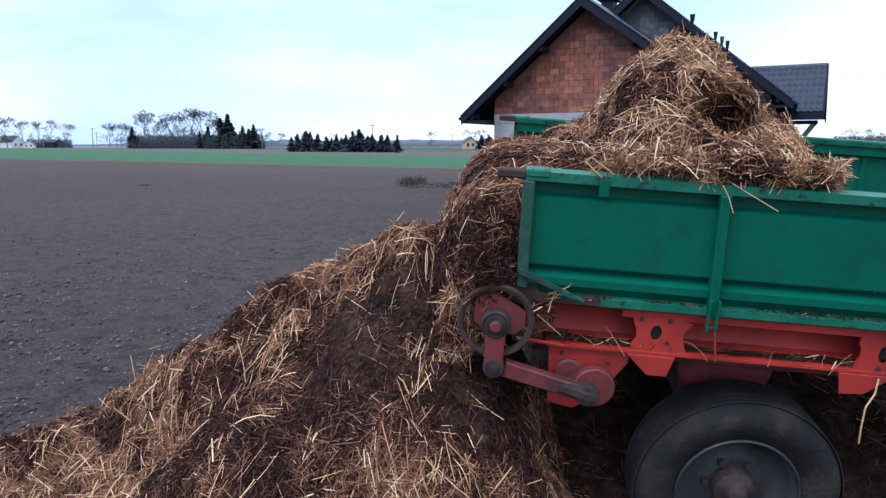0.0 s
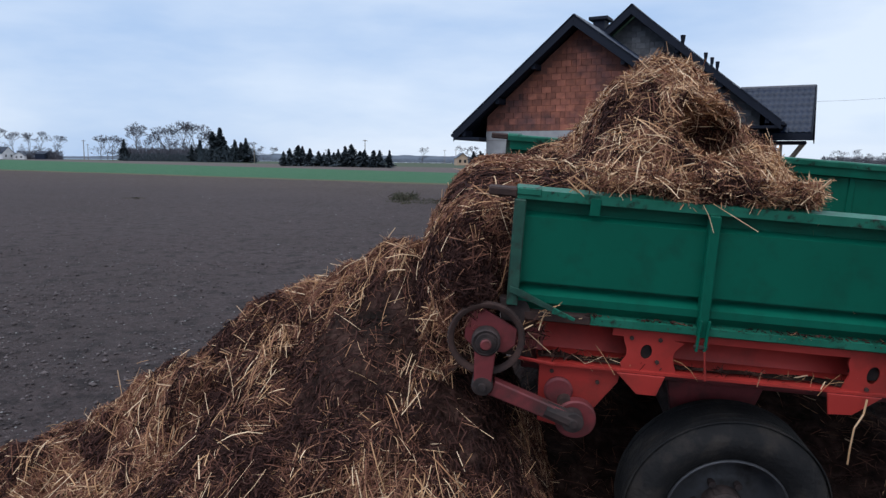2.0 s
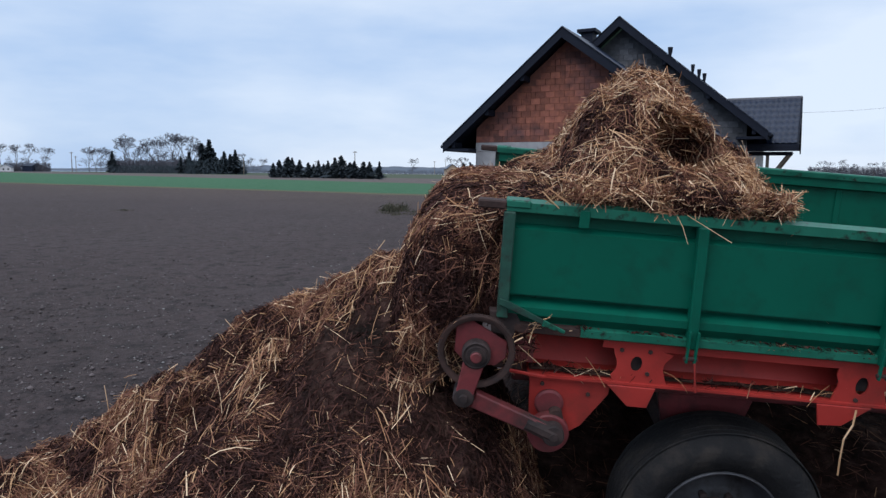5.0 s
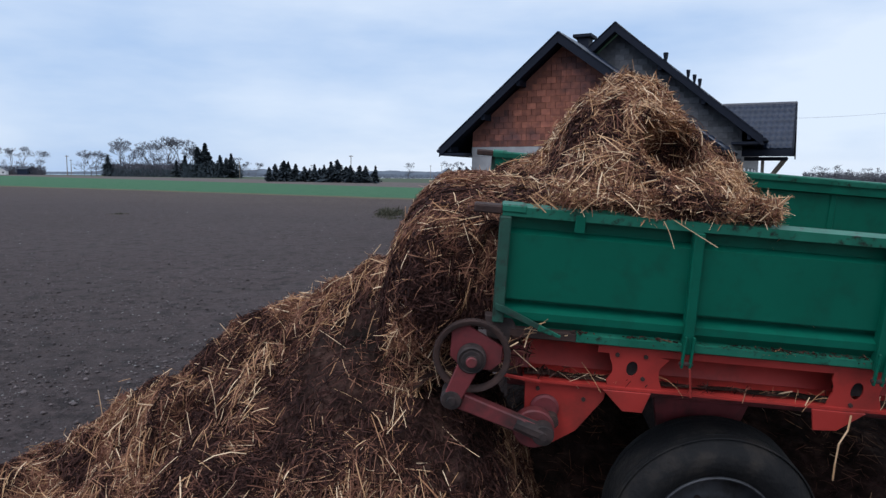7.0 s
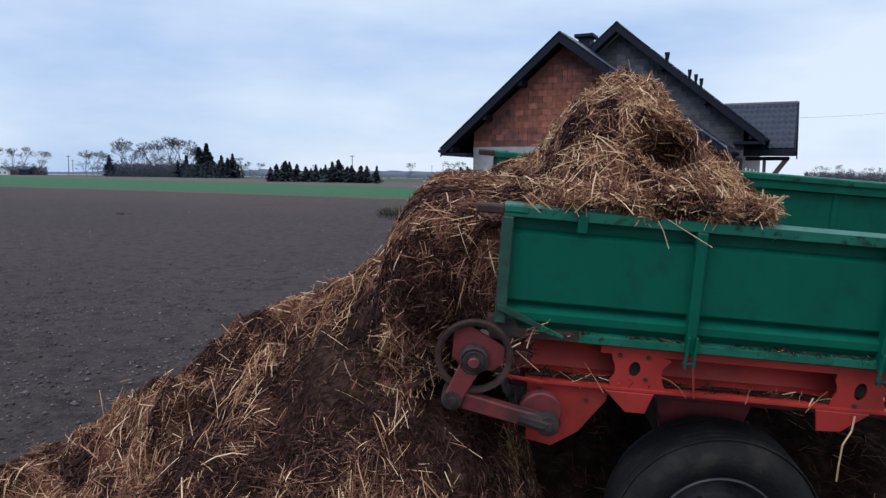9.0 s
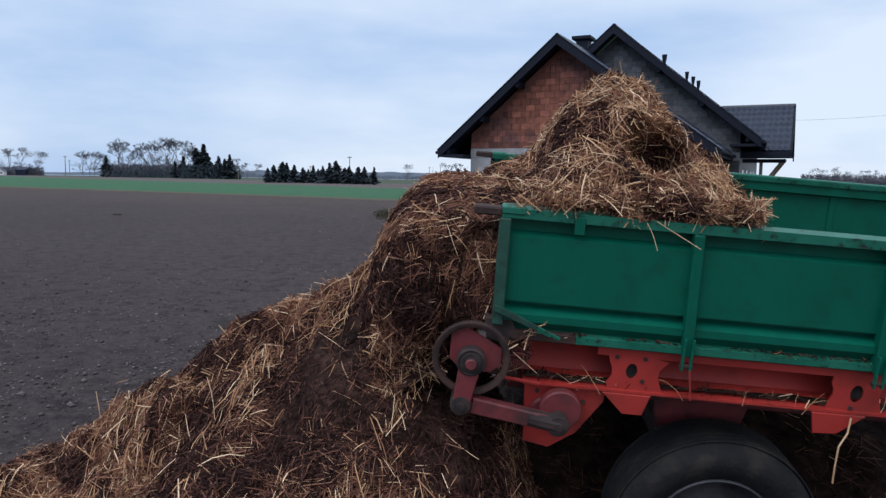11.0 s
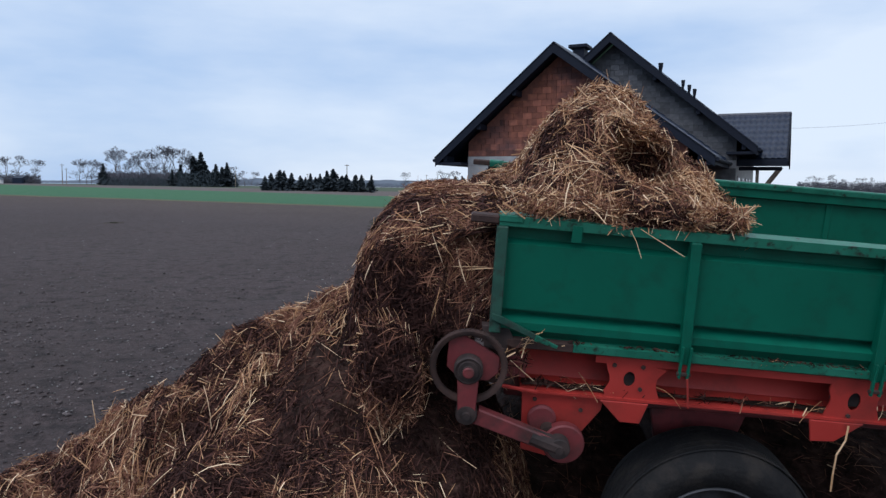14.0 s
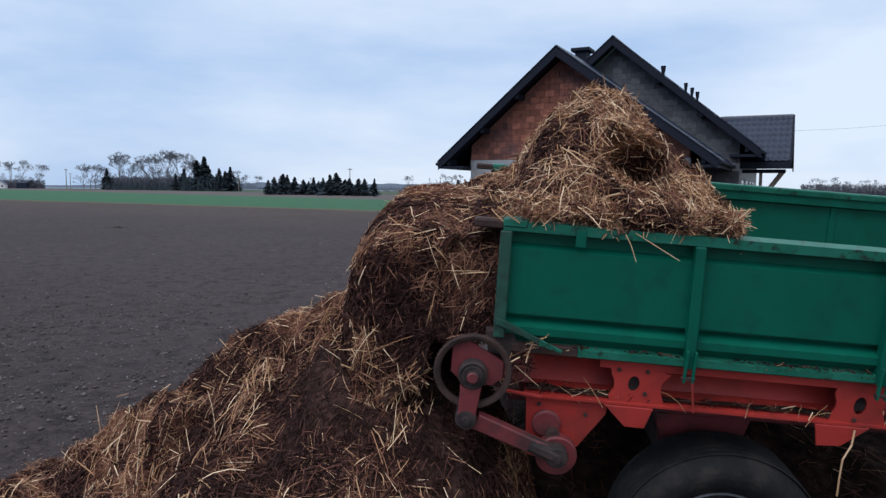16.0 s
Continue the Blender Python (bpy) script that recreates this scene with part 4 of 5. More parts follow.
def lip_ledge(u, v):
    return np.stack([u, -0.004 - 0.018 * v, -0.4785 + 0.0 * u], -1)


grime = straw_on(lip_ledge, (0.3, 2.2), (0.0, 1.0), 1500, 54, near_board, accept=lambda u, v: np.clip(0.5 + 0.9 * lumps(u, u * 0, 5.0, 3, 3), 0, 1), gold=0.02, mid=0.06, name="caught_chaff", down=(0, -0.3, -0.6), long=0.35)


def near_soil(u, v):
    return np.stack([u, v, ground_height(u, v) + 0.006], -1)


stray = straw_on(near_soil, (-5.0, 0.2), (2.6, 7.5), 900, 55, None, accept=lambda u, v: np.clip(1.0 - np.hypot(u + 1.6, v - 3.8) / 2.6, 0.02, 0.8), gold=0.3, mid=0.4, name="stray_straw")
tagged(stray, "stray straw stalks strewn on the soil round the heap", "straw", kind="stuff")
for x, y, tip, lift in ((-1.60, 3.55, (-0.02, 0.0, 0.16), 0.0), (-1.58, 3.56, (0.05, 0.0, 0.11), 0.0), (-0.30, 3.6, (0.10, 0.02, 0.13), 0.0), (-0.95, 3.58, (-0.06, 0.0, 0.07), 0.0)):
    base = Vector(pile(np.array([x]), np.array([y]))[0])
    stalk([base, base + Vector(tip) * 0.5, base + Vector(tip)], 0.0022, STRAW_GOLD, pile_body, "upright_stalk")


# ---- house shell under construction ----
house = thing("house", pose(5.3, 27.2, 0, 0, 0, -29), "unfinished house shell of orange clay blocks under a graphite metal roof", "house")
# ridge line, ridge height, half widths to the eaves and slopes on either side
FRONT = (0.03, 7.02, 4.83, 5.75, 0.86, 0.725)
MAIN = (1.05, 8.10, 5.75, 5.78, 0.86, 0.815)
FY, MY, BACK = 0.0, 4.25, 15.0
FL, FR, ML, MR = -3.7, 4.8, -3.7, 6.05


def roof_z(g, x):
    c, top, _, _, sl, sr = g
    return top - (sl * (c - x) if x < c else sr * (x - c))


def gable_wall(name, g, x0, x1, y0, y1, mat, label):
    pts = [(x0, 0), (x1, 0), (x1, roof_z(g, x1) - 0.25), (g[0], g[1] - 0.25), (x0, roof_z(g, x0) - 0.25)]
    return part(name, prism(pts, y0, y1), mat, house, label)


wall_front = gable_wall("wall_front", FRONT, FL, FR, FY, FY + 0.25, MORTAR, "gable wall of orange clay blocks over a concrete ring beam")
wall_main = gable_wall("wall_main", MAIN, ML, MR, MY, MY + 0.25, BLOCK, "gable wall of grey blocks")


def box_mesh(name, w, d, h, mat):
    me = bpy.data.meshes.new(name)
    bm = box(0, w, 0, d, 0, h, 0.006)
    bm.to_mesh(me)
    bm.free()
    me.materials.append(mat)
    return me


def blocks(parent, name, g, xa, xb, y, z0, mat, seed):
    rng = random.Random(seed)
    w, h = 0.385, 0.238
    full, cut = box_mesh(name, w - 0.007, 0.03, h - 0.007, mat), box_mesh(name, w / 2 - 0.007, 0.03, h - 0.007, mat)
    row = 0
    z = z0
    while z < g[1] - 0.4:
        x = xa - (w / 2 if row % 2 else 0)
        while x < xb:
            for me, x0, ww in ((full, x, w),) if rng.random() > 0.06 else ((cut, x, w / 2), (cut, x + w / 2, w / 2)):
                low = min(roof_z(g, x0), roof_z(g, x0 + ww)) - 0.27
                if x0 > xa - 0.01 and x0 + ww < xb + 0.01 and z + h < low:
                    ob = new(name, me)
                    ob.parent = parent
                    ob.location = (x0, y - 0.022 - 0.006 * rng.random(), z)
            x += w
        z += h
        row += 1


part("ring_beam", box(FL - 0.015, FR + 0.015, FY - 0.035, FY + 0.2, 2.62, 2.98, 0.01), CONCRETE, wall_front, "pale concrete ring beam")
part("rendered_base", box(FL - 0.01, FR + 0.01, FY - 0.03, FY + 0.2, 0.0, 2.615), CONCRETE, wall_front)
part("ring_beam", box(ML - 0.01, MR + 0.01, MY - 0.03, MY + 0.2, 2.62, 2.94, 0.01), CONCRETE, wall_main, "pale concrete ring beam")
part("wall_left", box(FL, FL + 0.25, FY + 0.26, BACK, 0, 2.95), CONCRETE, house)
part("wall_link", box(FR - 0.25, FR, FY + 0.26, MY - 0.01, 0, 2.95), MORTAR, house)
right = part("wall_right", box(MR - 0.25, MR, MY + 0.26, BACK, 0, 3.05), CONCRETE, house, "pale concrete side wall")
for y, w in ((5.2, 0.9), (7.4, 0.9), (9.6, 0.9), (11.5, 0.9)):
    win = part("window", box(MR, MR + 0.03, y, y + w, 0.9, 2.35, 0.01), CONCRETE, right, "window with pale frame")
    part("pane", box(MR + 0.031, MR + 0.04, y + 0.08, y + w - 0.08, 0.98, 2.27), GLASS_DARK, win)
part("wall_back", box(ML + 0.3, MR - 0.3, BACK - 0.26, BACK - 0.01, 0, 2.9), BLOCK, house)


def tiled_slope(name, x0, x1, y0, y1, height, nx, ny, parent, along_x):
    """A pressed metal-tile slope: waves across it, a small step at every course. height(x, y) is the plain roof."""
    x, y = np.meshgrid(np.linspace(x0, x1, nx), np.linspace(y0, y1, ny), indexing="ij")
    run, across = (x, y) if along_x else (y, x)
    course = (run / 0.30) % 1.0
    z = height(x, y) + 0.036 * np.abs(np.sin(across * math.pi / 0.22)) + 0.07 * (course if along_x == 1 else 1 - course)
    v = np.stack([x, y, z], -1).reshape(-1, 3)
    i = np.arange(nx * ny).reshape(nx, ny)
    f = np.stack([i[:-1, :-1], i[1:, :-1], i[1:, 1:], i[:-1, 1:]], -1).reshape(-1, 4)
    return raw_mesh(name, v, f, [ROOF], parent)


def gable_roof(g, y0, y1):
    """Two slabs, bargeboards on the front verge, gutters along the eaves."""
    c, top, hl, hr, sl, sr = g
    zl, zr = top - sl * hl, top - sr * hr
    roof = part("roof", prism([(c, top), (c + hr, zr), (c + hr, zr - 0.12), (c, top - 0.14), (c - hl, zl - 0.12), (c - hl, zl)], y0, y1), ROOF, house, "graphite metal tile roof")
    for s, half, slope in ((-1, hl, sl), (1, hr, sr)):
        bar = [(c, top + 0.06), (c + s * (half + 0.03), top - slope * (half + 0.03) + 0.06), (c + s * (half + 0.03), top - slope * (half + 0.03) - 0.28), (c, top - 0.30)]
        part("bargeboard", prism(bar, y0 - 0.04, y0 - 0.004, bevel=0.006), FASCIA, roof, "black bargeboard")
        cap = [(c, top + 0.10), (c + s * (half + 0.05), top - slope * (half + 0.05) + 0.10), (c + s * (half + 0.05), top - slope * (half + 0.05) + 0.065), (c, top + 0.065)]
        part("verge_flashing", prism(cap, y0 - 0.07, y0 + 0.10), FASCIA, roof)
        e = c + s * half
        ze = top - slope * half
        part("eaves_board", box(min(e, e + s * 0.03), max(e, e + s * 0.03), y0, y1, ze - 0.24, ze + 0.02), FASCIA, roof)
        part("gutter", rod((e + s * 0.09, y0, ze - 0.06), (e + s * 0.09, y1, ze - 0.06), 0.07, sides=10), FASCIA, roof, "black gutter")
        soff = [(c + s * (half - 1.1), ze - 0.14), (e, ze - 0.14), (e, ze - 0.24), (c + s * (half - 1.1), ze - 0.24)]
        part("soffit", prism(soff, y0, y1), FASCIA, roof)
        under = [(c, top - 0.145), (e, ze - 0.125), (e, ze - 0.15), (c, top - 0.17)]
        part("verge_lining", prism(under, y0 + 0.001, y0 + 0.74), FASCIA, roof)
        for k in range(3):
            x = c + s * half * (0.32 + 0.3 * k)
            part("purlin_end", box(x - 0.08, x + 0.08, y0 + 0.05, y0 + 0.72, top - slope * abs(x - c) - 0.44, top - slope * abs(x - c) - 0.22, 0.01), FASCIA, roof)
    part("ridge_cap", rod((c, y0, top + 0.03), (c, y1, top + 0.03), 0.09, sides=8), ROOF, roof)
    return roof


front_roof = gable_roof(FRONT, FY - 0.75, MY + 0.2)
tiled_slope("roof_tiles", FRONT[0] + 0.1, FRONT[0] + FRONT[3], FY - 0.6, MY - 0.2, lambda x, y: FRONT[1] - FRONT[5] * np.abs(x - FRONT[0]) + 0.02, 110, 140, front_roof, 1)
main_roof = gable_roof(MAIN, MY - 0.75, BACK + 0.5)

# porch on the side wall
PY, PZ, PS = 7.0, 4.93, 0.83
porch = part("porch_roof", extrude_x([(PY, PZ), (PY - 2.35, PZ - PS * 2.35), (PY - 2.35, PZ - PS * 2.35 - 0.12), (PY, PZ - 0.14), (PY + 2.35, PZ - PS * 2.35 - 0.12), (PY + 2.35, PZ - PS * 2.35)], 4.9, 7.86), ROOF, house, "graphite metal tile porch roof")
tiled_slope("roof_tiles", 5.0, 7.84, PY - 2.38, PY, lambda x, y: PZ - PS * np.abs(y - PY) + 0.02, 150, 120, porch, 0)
part("bargeboard", extrude_x([(PY, PZ + 0.10), (PY - 2.42, PZ - PS * 2.42 + 0.10), (PY - 2.42, PZ - PS * 2.42 - 0.2), (PY, PZ - 0.22)], 7.86, 7.91), FASCIA, porch)
part("bargeboard", extrude_x([(PY, PZ + 0.10), (PY + 2.42, PZ - PS * 2.42 + 0.10), (PY + 2.42, PZ - PS * 2.42 - 0.2), (PY, PZ - 0.22)], 7.86, 7.91), FASCIA, porch)
part("eaves_board", box(5.0, 7.86, PY - 2.44, PY - 2.36, PZ - PS * 2.35 - 0.26, PZ - PS * 2.35 + 0.0, 0.005), FASCIA, porch)
part("beam", box(6.1, 7.7, PY - 1.9, PY - 1.75, PZ - PS * 2.35 - 0.42, PZ - PS * 2.35 - 0.27), FASCIA, porch)
part("ridge_cap", rod((5.0, PY, PZ + 0.04), (7.88, PY, PZ + 0.04), 0.09, sides=8), ROOF, porch)
part("post", box(6.74, 6.86, PY - 1.9, PY - 1.78, 0, PZ - PS * 2.35 - 0.42), TIMBER, porch)
for off in (0.0, 0.28):
    part("strut", rod((6.86 + off * 0.3, PY - 1.85 + off, 1.6), (7.6 + off * 0.3, PY - 1.85 + off, PZ - PS * 2.35 - 0.30), 0.055, sides=6), TIMBER, porch, "raking timber strut")

chimney = part("chimney", box(-1.60, -1.05, 7.0, 7.7, 5.0, 8.36, 0.01), FASCIA, house, "dark clad chimney with a wider cap")
part("chimney_cap", box(-1.78, -0.88, 6.86, 7.84, 8.36, 8.52, 0.02), FASCIA, chimney)
for x, r in ((2.77, 0.085), (3.72, 0.065), (3.98, 0.065), (4.2, 0.065)):
    y, h = 5.5, 0.40
    z = roof_z(MAIN, x)
    vent = part("roof_vent", rod((x, y, z - 0.1), (x, y, z + h), r * 0.75, sides=10), FASCIA, house, "black roof vent pipe")
    part("vent_cowl", rod((x, y, z + h - 0.22), (x, y, z + h + 0.05), r * 0.95, r * 1.3, sides=10), FASCIA, vent)

# ---- far things ----


def tapered(segments, sides=4):
    """Tapered limbs as one set of arrays: rows of start, end, radius, radius."""
    s = np.array(segments)
    p, q, r0, r1 = s[:, 0:3], s[:, 3:6], s[:, 6], s[:, 7]
    d = q - p
    d = d / (np.linalg.norm(d, axis=1, keepdims=True) + 1e-9)
    a = np.cross(d, np.array([0.31, 0.77, 0.11]))
    a /= np.linalg.norm(a, axis=1, keepdims=True) + 1e-9
    b = np.cross(d, a)
    verts = np.zeros((len(s), 2 * sides, 3))
    for k in range(sides):
        w = a * math.cos(2 * math.pi * k / sides) + b * math.sin(2 * math.pi * k / sides)
        verts[:, k], verts[:, sides + k] = p + w * r0[:, None], q + w * r1[:, None]
    quad = np.array([[k, (k + 1) % sides, sides + (k + 1) % sides, sides + k] for k in range(sides)])
    return verts.reshape(-1, 3), ((np.arange(len(s)) * 2 * sides)[:, None, None] + quad[None]).reshape(-1, 4)


def bare_tree(x, y, h, seed, spread=0.5, label="tall leafless tree with a broad twiggy crown"):
    rng = random.Random(seed)
    limbs, twigs = [], []

    def grow(p, d, length, r, depth):
        q = p + d * length
        (limbs if depth < 3 else twigs).append((*p, *q, r, r * 0.7))
        if depth == 6:
            return
        for k in range(4 if depth == 5 else 3 if depth in (1, 3, 4) else 2):
            turn = Vector((rng.uniform(-1, 1), rng.uniform(-1, 1), rng.uniform(-0.35, 0.5)))
            nd = (d + turn * (0.58 + 0.07 * depth)).normalized()
            grow(q, nd, length * rng.uniform(0.66, 0.86), max(r * 0.6, h * 0.0021), depth + 1)

    trunk_d = Vector((rng.uniform(-0.08, 0.08), 0, 1)).normalized()
    grow(Vector((0, 0, -0.3)), trunk_d, h * 0.22, h * 0.014, 0)
    for k in range(4):
        turn = Vector((rng.uniform(-1, 1), rng.uniform(-1, 1), 0.5)).normalized()
        grow(trunk_d * h * rng.uniform(0.06, 0.2), turn, h * 0.13, h * 0.005, 3)
    top = max(s[5] for s in twigs)
    k = h / top
    t = thing("bare_tree", pose(x, y, 0), label, "tree", "bare trees of the far farms")
    raw_mesh("trunk", *tapered([[c * k for c in s] for s in limbs]), [BARK], t)
    tagged(raw_mesh("crown", *tapered([[c * k for c in s] for s in twigs], 3), [TWIG], t), kind="stuff")
    return t


def spruce(x, y, h, seed, wide=0.22):
    rng = np.random.default_rng(seed)
    t = thing("spruce_tree", pose(x, y, 0), "dark green spruce with a ragged pointed crown", "tree", "dark spruces across the field")
    part("trunk", rod((0, 0, -0.2), (0, 0, h * 0.95), h * 0.018, h * 0.004, 6), BARK, t)
    k = 620
    f = rng.random(k) ** 0.8
    z = h * (0.03 + 0.95 * f)
    a = rng.uniform(0, 2 * math.pi, k)
    r = h * wide * (1 - f) ** rng.uniform(0.65, 1.0) * (0.85 + 0.8 * lumps(a * 0.9, f * 7, 1.0, seed % 11 + 1, 2)) * rng.uniform(0.55, 1.25, k) + h * 0.012
    out = np.stack([np.cos(a), np.sin(a), rng.uniform(-0.45, 0.05, k)], -1)
    c = np.stack([np.cos(a) * r * 0.5, np.sin(a) * r * 0.5, z], -1)
    side = rng.normal(size=(k, 3)) * 0.3 + np.array([0, 0, 1.0])
    v, q = strands(c, out, side, r * rng.uniform(0.8, 1.35, k), h * 0.075 * rng.uniform(0.6, 1.3, k), rng.uniform(-0.5, 0.3, k))
    tagged(raw_mesh("crown", v, q, [NEEDLE], t), kind="stuff")
    return t


def far(px, dist):
    """Plan place on a sight line given by its share of the half width, at a distance."""
    return px * 0.6249 * dist, dist


for i, (s, dist, h) in enumerate(((-0.665, 440, 24), (-0.62, 452, 19), (-0.59, 455, 23), (-0.565, 440, 25), (-0.535, 446, 24.5), (-0.51, 455, 20), (-0.64, 470, 15), (-0.70, 470, 14), (-0.73, 455, 15),
                                  (-0.975, 540, 24), (-1.01, 540, 26), (-0.905, 560, 21), (-0.88, 560, 22), (-0.845, 560, 19), (-0.41, 500, 14), (-0.385, 430, 10), (-0.37, 560, 12), (-0.548, 450, 25), (-0.60, 445, 22), (-0.655, 455, 23), (-0.50, 470, 19), (-0.745, 465, 17), (-0.72, 450, 16), (-0.99, 550, 24), (-0.94, 560, 22),
                                  (0.91, 560, 14), (0.945, 560, 15), (0.975, 570, 12), (1.02, 540, 13), (1.10, 540, 15), (0.06, 430, 12), (0.085, 600, 15), (-0.03, 620, 14))):
    bare_tree(*far(s, dist), h, 100 + i, 0.62)
for i, (s, dist, h) in enumerate(((-0.69, 430, 15), (-0.50, 380, 17), (-0.484, 380, 17.5), (-0.467, 380, 16), (-0.452, 378, 13), (-0.438, 376, 13), (-0.425, 374, 12), (-0.52, 385, 12), (-0.54, 390, 9),
                                  (-0.34, 200, 4.6), (-0.325, 205, 5.2), (-0.308, 200, 6.3), (-0.295, 205, 6.0), (-0.28, 198, 5.6), (-0.265, 200, 5.2), (-0.25, 200, 4.6), (-0.235, 196, 4.8), (-0.215, 195, 5.6),
                                  (-0.20, 190, 5.6), (-0.186, 190, 6.0), (-0.172, 188, 5.0), (-0.155, 186, 5.0), (-0.14, 182, 5.2), (-0.125, 180, 4.6), (-0.108, 176, 4.9), (-0.30, 210, 4.0), (-0.225, 205, 4.4), (-0.13, 190, 4.2),
                                  (0.095, 300, 6.5), (0.082, 300, 6.8), (0.108, 310, 5.5))):
    vary = random.Random(700 + i)
    spruce(*far(s + vary.uniform(-0.006, 0.006), dist), h * vary.uniform(0.82, 1.12), 300 + i, vary.uniform(0.27, 0.34) if dist > 300 else vary.uniform(0.34, 0.5))


def undergrowth(name, s0, s1, dist, height, count, seed, mat, label):
    rng = np.random.default_rng(seed)
    s = rng.uniform(s0, s1, count)
    d = dist * rng.uniform(0.985, 1.015, count)
    z = height * rng.random(count) ** 1.4
    c = np.stack([s * 0.6249 * d, d, z], -1)
    direction = rng.normal(size=(count, 3)) * 0.6 + np.array([0, 0, 1.0])
    v, q = strands(c, direction, np.tile([[0.1, -1.0, 0.1]], (count, 1)) + 0.3 * rng.normal(size=(count, 3)), rng.uniform(0.5, 1.1, count) * height * 0.6, rng.uniform(0.012, 0.035, count) * height, rng.uniform(-0.4, 0.4, count))
    tagged(raw_mesh(name, v, q, [mat]), label, "bushes", kind="stuff")


undergrowth("far_bushes", -0.69, -0.43, 436, 7.0, 6500, 61, TWIG, "brown leafless scrub under the far trees")
undergrowth("far_bushes", -0.70, -0.52, 425, 4.5, 1100, 67, NEEDLE, "dark evergreen scrub under the far trees")
undergrowth("far_bushes", -0.53, -0.40, 380, 7.0, 1300, 62, NEEDLE, "dark scrub among the spruces")
undergrowth("far_bushes", -0.345, -0.10, 206, 2.6, 1500, 63, NEEDLE, "dark low growth among the spruces")
undergrowth("far_bushes", -0.93, -0.83, 565, 6.0, 2000, 64, TWIG, "brown leafless scrub by the farm")
undergrowth("far_bushes", -0.42, 0.14, 640, 3.5, 4000, 65, TWIG, "low brown scrub on the skyline")
undergrowth("far_bushes", 0.87, 1.20, 600, 8.5, 5500, 66, TWIG, "low brown scrub on the skyline")


def far_wood():
    n = 500
    a = np.linspace(-1.5, 1.6, n)
    x = a * 0.6249 * 1500
    top = 9 + 7 * lumps(a, a * 0, 4.0, 5, 3) + 2.5 * lumps(a, a * 0, 45.0, 7, 3)
    top = top + 6 * np.exp(-((a + 0.15) / 0.3) ** 2) - 3 * np.exp(-((a + 0.8) / 0.25) ** 2)
    v = np.concatenate([np.stack([x, np.full(n, 1500.0), np.full(n, -1.0)], -1), np.stack([x, np.full(n, 1500.0), np.maximum(top, 3)], -1), np.stack([x, np.full(n, 1560.0), np.maximum(top * 0.8, 2)], -1)])
    i = np.arange(n - 1)
    f = np.concatenate([np.stack([i, i + 1, i + 1 + n, i + n], -1), np.stack([i + n, i + 1 + n, i + 1 + 2 * n, i + 2 * n], -1)])
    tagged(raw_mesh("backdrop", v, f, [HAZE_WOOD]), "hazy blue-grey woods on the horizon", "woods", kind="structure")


far_wood()


def farm_building(name, s, dist, w, d, h, rise, wall, label, turn=0):
    x, y = far(s, dist)
    b = thing(name, pose(x, y, 0, 0, 0, turn), label, "farm building")
    part("wall", prism([(-w / 2, 0), (w / 2, 0), (w / 2, h), (0, h + rise), (-w / 2, h)], -d / 2, d / 2), wall, b)
    k = rise / (w / 2)
    roof = [(0, h + rise + 0.25), (w / 2 + 0.4, h - 0.4 * k + 0.25), (w / 2 + 0.4, h - 0.4 * k), (0, h + rise), (-w / 2 - 0.4, h - 0.4 * k), (-w / 2 - 0.4, h - 0.4 * k + 0.25)]
    part("roof", prism(roof, -d / 2 - 0.4, d / 2 + 0.4), DARK_ROOF, b)
    for dx in (-w * 0.22, w * 0.22):
        win = part("window", box(dx - 0.55, dx + 0.55, -d / 2 - 0.06, -d / 2 - 0.01, h * 0.35, h * 0.75), GLASS_DARK, b)
    return b


farm_building("farmhouse", -0.965, 545, 9, 18, 4.5, 4.5, WHITE_WALL, "white rendered farmhouse with a dark roof", 60)
farm_building("barn", -0.925, 540, 7, 9, 3.0, 2.4, WHITE_WALL, "low pale barn beside the farmhouse", 20)
farm_building("shed", -0.87, 560, 11, 8, 4.2, 2.0, DARK_ROOF, "dark weathered wooden shed", 80)
farm_building("yellow_house", 0.057, 345, 5.4, 8, 3.6, 2.1, YELLOW_WALL, "small yellow rendered house with a grey roof", 8)


def utility_pole(s, dist, h, label="slim concrete power pole"):
    x, y = far(s, dist)
    p = thing("utility_pole", pose(x, y, 0), label, "power pole", "power poles across the fields")
    part("pole", rod((0, 0, -0.3), (0, 0, h), 0.2 * h / 9, 0.13 * h / 9, 6), TIMBER, p)
    part("crossarm", box(-h * 0.09, h * 0.09, -0.1, 0.1, h * 0.94, h * 0.965), TIMBER, p)


for s, dist, h in ((-0.783, 440, 12.5), (-0.774, 445, 10), (-0.405, 350, 8), (-0.158, 300, 10.5), (0.02, 480, 9.5), (0.045, 420, 9), (-0.245, 215, 5)):
    utility_pole(s, dist, h)


def cable(a, b, sag):
    bm = bmesh.new()
    a, b = Vector(a), Vector(b)
    last = a
    for k in range(1, 25):
        f = k / 24
        p = a.lerp(b, f) - Vector((0, 0, 4 * sag * f * (1 - f)))
        rod(last, p, 0.005, sides=5, bm=bm)
        last = p
    tagged(part("overhead_cable", bm, FASCIA), "thin black overhead cable", "cable")


cable((13.0, 30.5, 4.4), (42, 46, 8.5), 0.7)


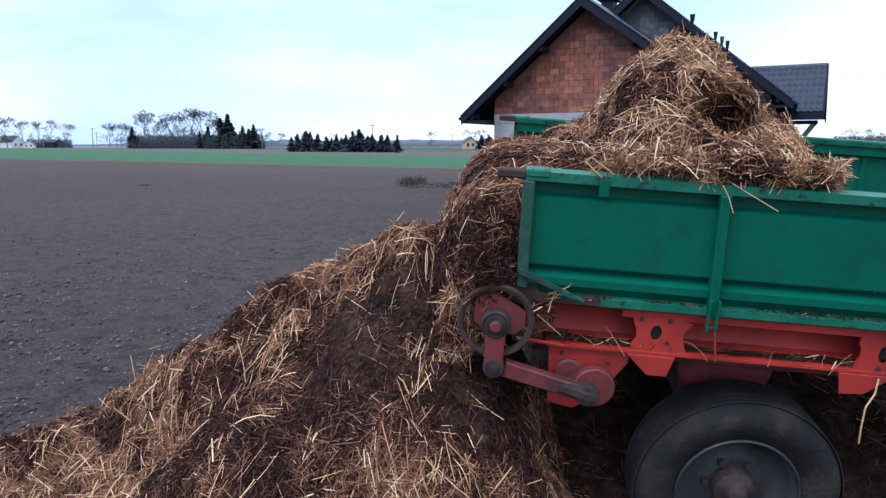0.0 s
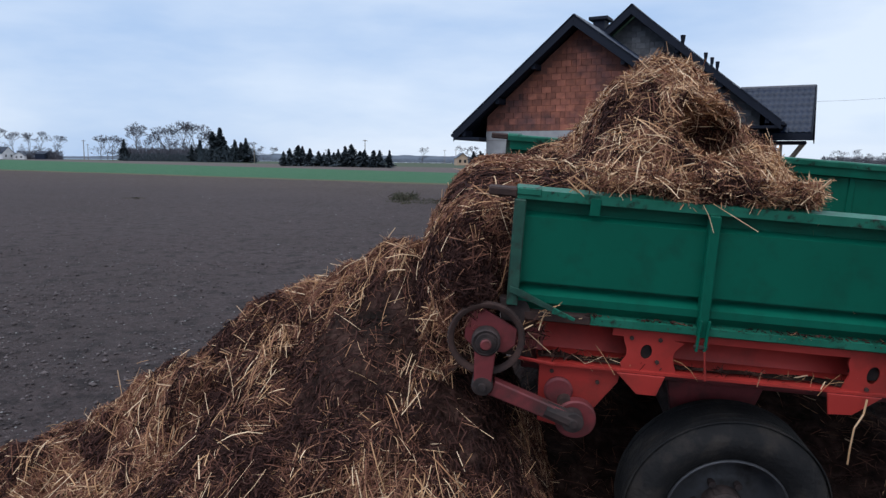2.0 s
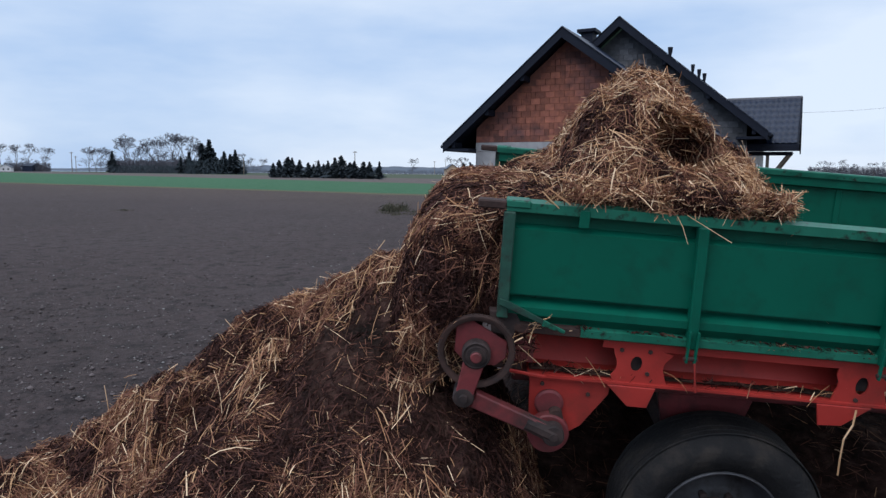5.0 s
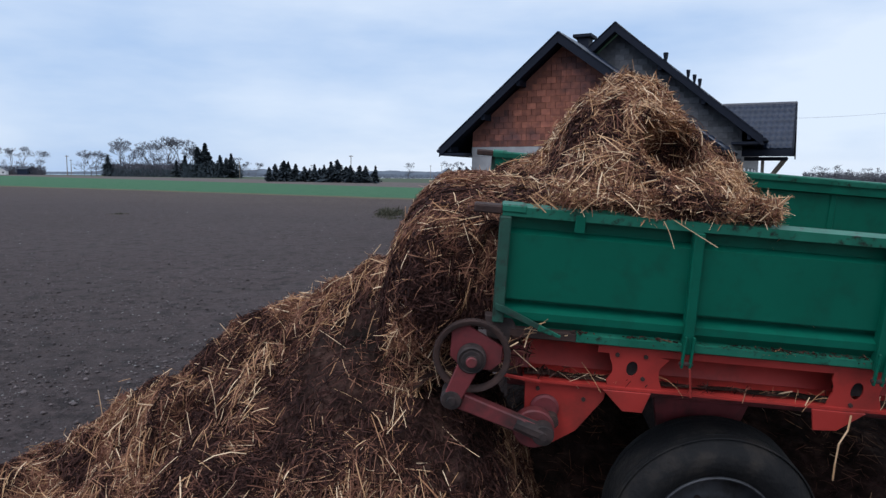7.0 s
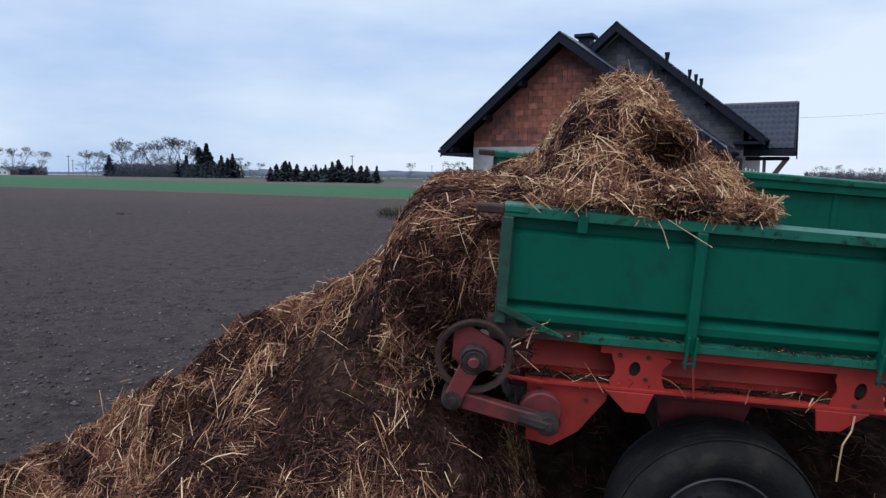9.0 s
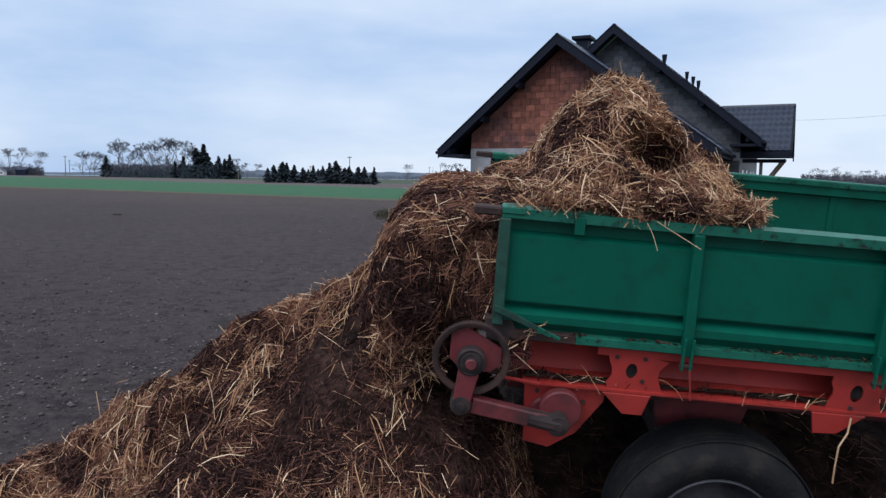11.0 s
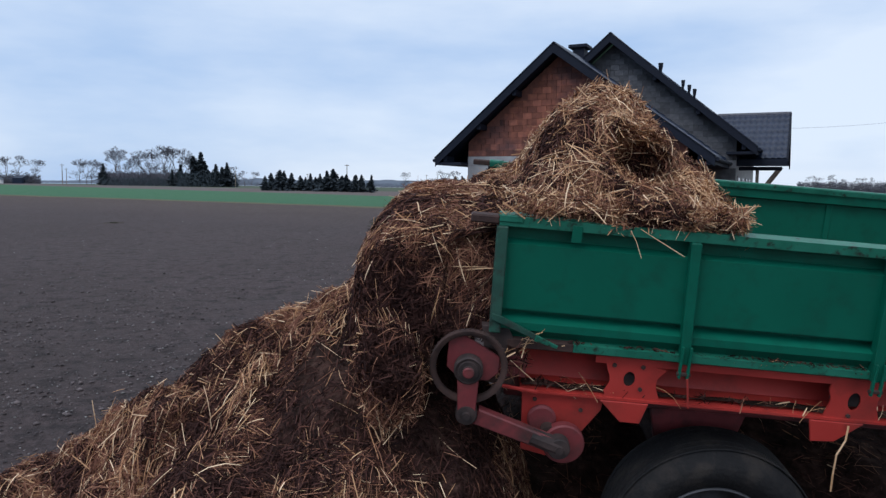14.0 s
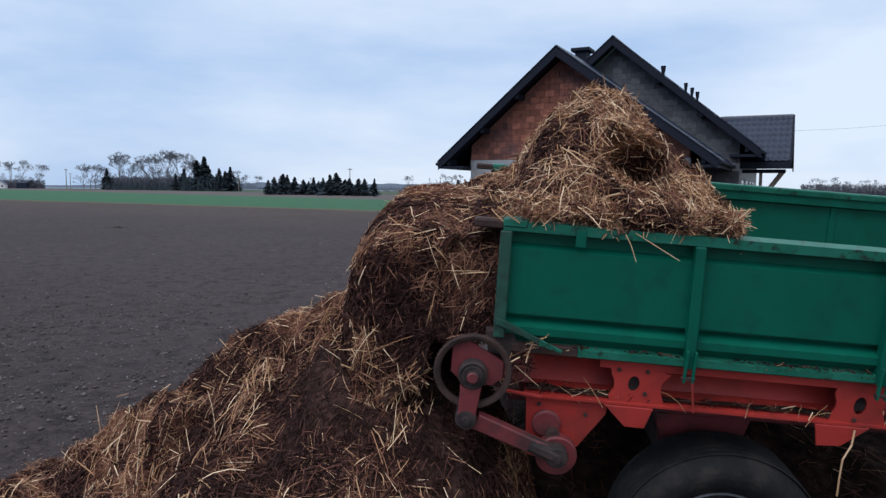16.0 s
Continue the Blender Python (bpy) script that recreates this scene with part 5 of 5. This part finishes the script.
def weeds(x0, x1, y0, y1, count, h, seed, label):
    rng = np.random.default_rng(seed)
    k = count
    cx, cy = rng.uniform(x0, x1, k // 24 + 1), rng.uniform(y0, y1, k // 24 + 1)
    pick = rng.integers(0, len(cx), k)
    x, y = cx[pick] + rng.normal(0, 0.14, k), cy[pick] + rng.normal(0, 0.14, k)
    size = (0.4 + 0.6 * rng.random(len(cx)))[pick] * h
    c = np.stack([x, y, ground_height(x, y) + size * 0.4 * rng.random(k)], -1)
    d = rng.normal(size=(k, 3)) * 0.7 + np.array([0, 0, 1.0])
    v, q = strands(c, d, rng.normal(size=(k, 3)), size * rng.uniform(0.3, 0.8, k), rng.uniform(0.008, 0.03, k), rng.uniform(-0.6, 0.6, k))
    tagged(raw_mesh("weeds", v, q, [WEED]), label, "weeds", kind="stuff")


weeds(-1.9, -1.0, 31.5, 34.0, 420, 0.72, 71, "clump of dark dying weeds on the bare soil")
weeds(-2.0, 3.5, 29.0, 34.0, 2400, 0.12, 72, "low patch of green weeds on the bare soil")
weeds(-13.3, -12.7, 30.9, 31.1, 60, 0.14, 73, "small tuft of dark weeds on the bare soil")
blocks(wall_front, "brick", FRONT, FL, FR, FY, 2.99, BRICK, 5)
blocks(wall_main, "block", MAIN, ML, MR, MY, 2.95, BLOCK, 6)


# ---- what moves ----
def motions():
    turn_rate = 388.1
    stroke = 360.0 / turn_rate
    disc_rows, lever_rows, rod_rows = [], [], []
    for k in range(161):
        t = k * 0.1
        lag = 22 + 20 * math.cos(radians(turn_rate * t - 200))
        a = radians(turn_rate * t - lag)
        pin = Vector((CRANK.x + THROW * math.cos(a), 0, CRANK.z - THROW * math.sin(a)))
        disc_rows.append((t, pose(CRANK.x, CRANK.y, CRANK.z, 0, math.degrees(a), 0)))
        to = Vector((pin.x - PIVOT.x, pin.z - PIVOT.z))
        gap = to.length
        inner = math.acos((LEVER ** 2 + gap ** 2 - ROD ** 2) / (2 * LEVER * gap))
        way = math.atan2(to.y, to.x) - inner
        knee = Vector((PIVOT.x + LEVER * math.cos(way), 0, PIVOT.z + LEVER * math.sin(way)))
        lever_rows.append((t, pose(PIVOT.x, PIVOT.y, PIVOT.z, 0, -math.degrees(way) - 90, 0)))
        rod_rows.append((t, pose(knee.x, PIVOT.y - 0.02, knee.z, 0, -math.degrees(math.atan2(pin.z - knee.z, pin.x - knee.x)), 0)))
    walk(eccentric, disc_rows)
    walk(lever, lever_rows)
    walk(link, rod_rows)

    # the scraper floor pushes the load out in strokes
    times = [0.0]
    while times[-1] + stroke / 2 < 16.0:
        times.append(times[-1] + stroke / 2)
    times.append(16.0)

    def pushed(t):
        n = t / stroke
        whole, rest = math.floor(n), n - math.floor(n)
        return 0.0151 * (whole + min(1.0, rest * 2) * 0.85 + max(0.0, rest * 2 - 1) * 0.15)

    walk(ratchet, [(t, pose(PIVOT.x, PIVOT.y + RING_Y, PIVOT.z, 0, -800 * pushed(t), 0)) for t in times])
    walk(load, [(t, TRAILER @ pose(-pushed(t), 0, -0.015 * t / 16)) for t in times])
    root = pose(0.15, 0, -0.45)

    def tail_pose(t):
        return TRAILER @ pose(-0.04 - 1.2 * pushed(t), 0, -0.015 * t / 16) @ root @ pose(0, 0, 0, 0, -3 * t / 16, 0) @ root.inverted()

    walk(tail_body, [(t, tail_pose(t)) for t in times])
    hold = pose(-0.10, 0.02, -0.42)
    drop = tail_pose(13.7) @ hold
    rows = [(t, tail_pose(t) @ hold) for t in times if t < 13.6]
    rows.append((13.7, drop))
    for t, dz, near, tip in ((13.8, 0.03, 0.05, 2), (13.9, 0.09, 0.09, 5), (14.0, 0.20, 0.11, 9), (14.1, 0.36, 0.13, 14), (14.2, 0.50, 0.16, 20), (14.3, 0.58, 0.22, 26), (14.5, 0.86, 0.44, 45), (16.0, 0.86, 0.44, 45)):
        rows.append((t, Matrix.Translation((0.0, -near - 0.03, -dz)) @ drop @ pose(0, 0, 0, 0, -tip, 0)))
    walk(falling, rows)


motions()
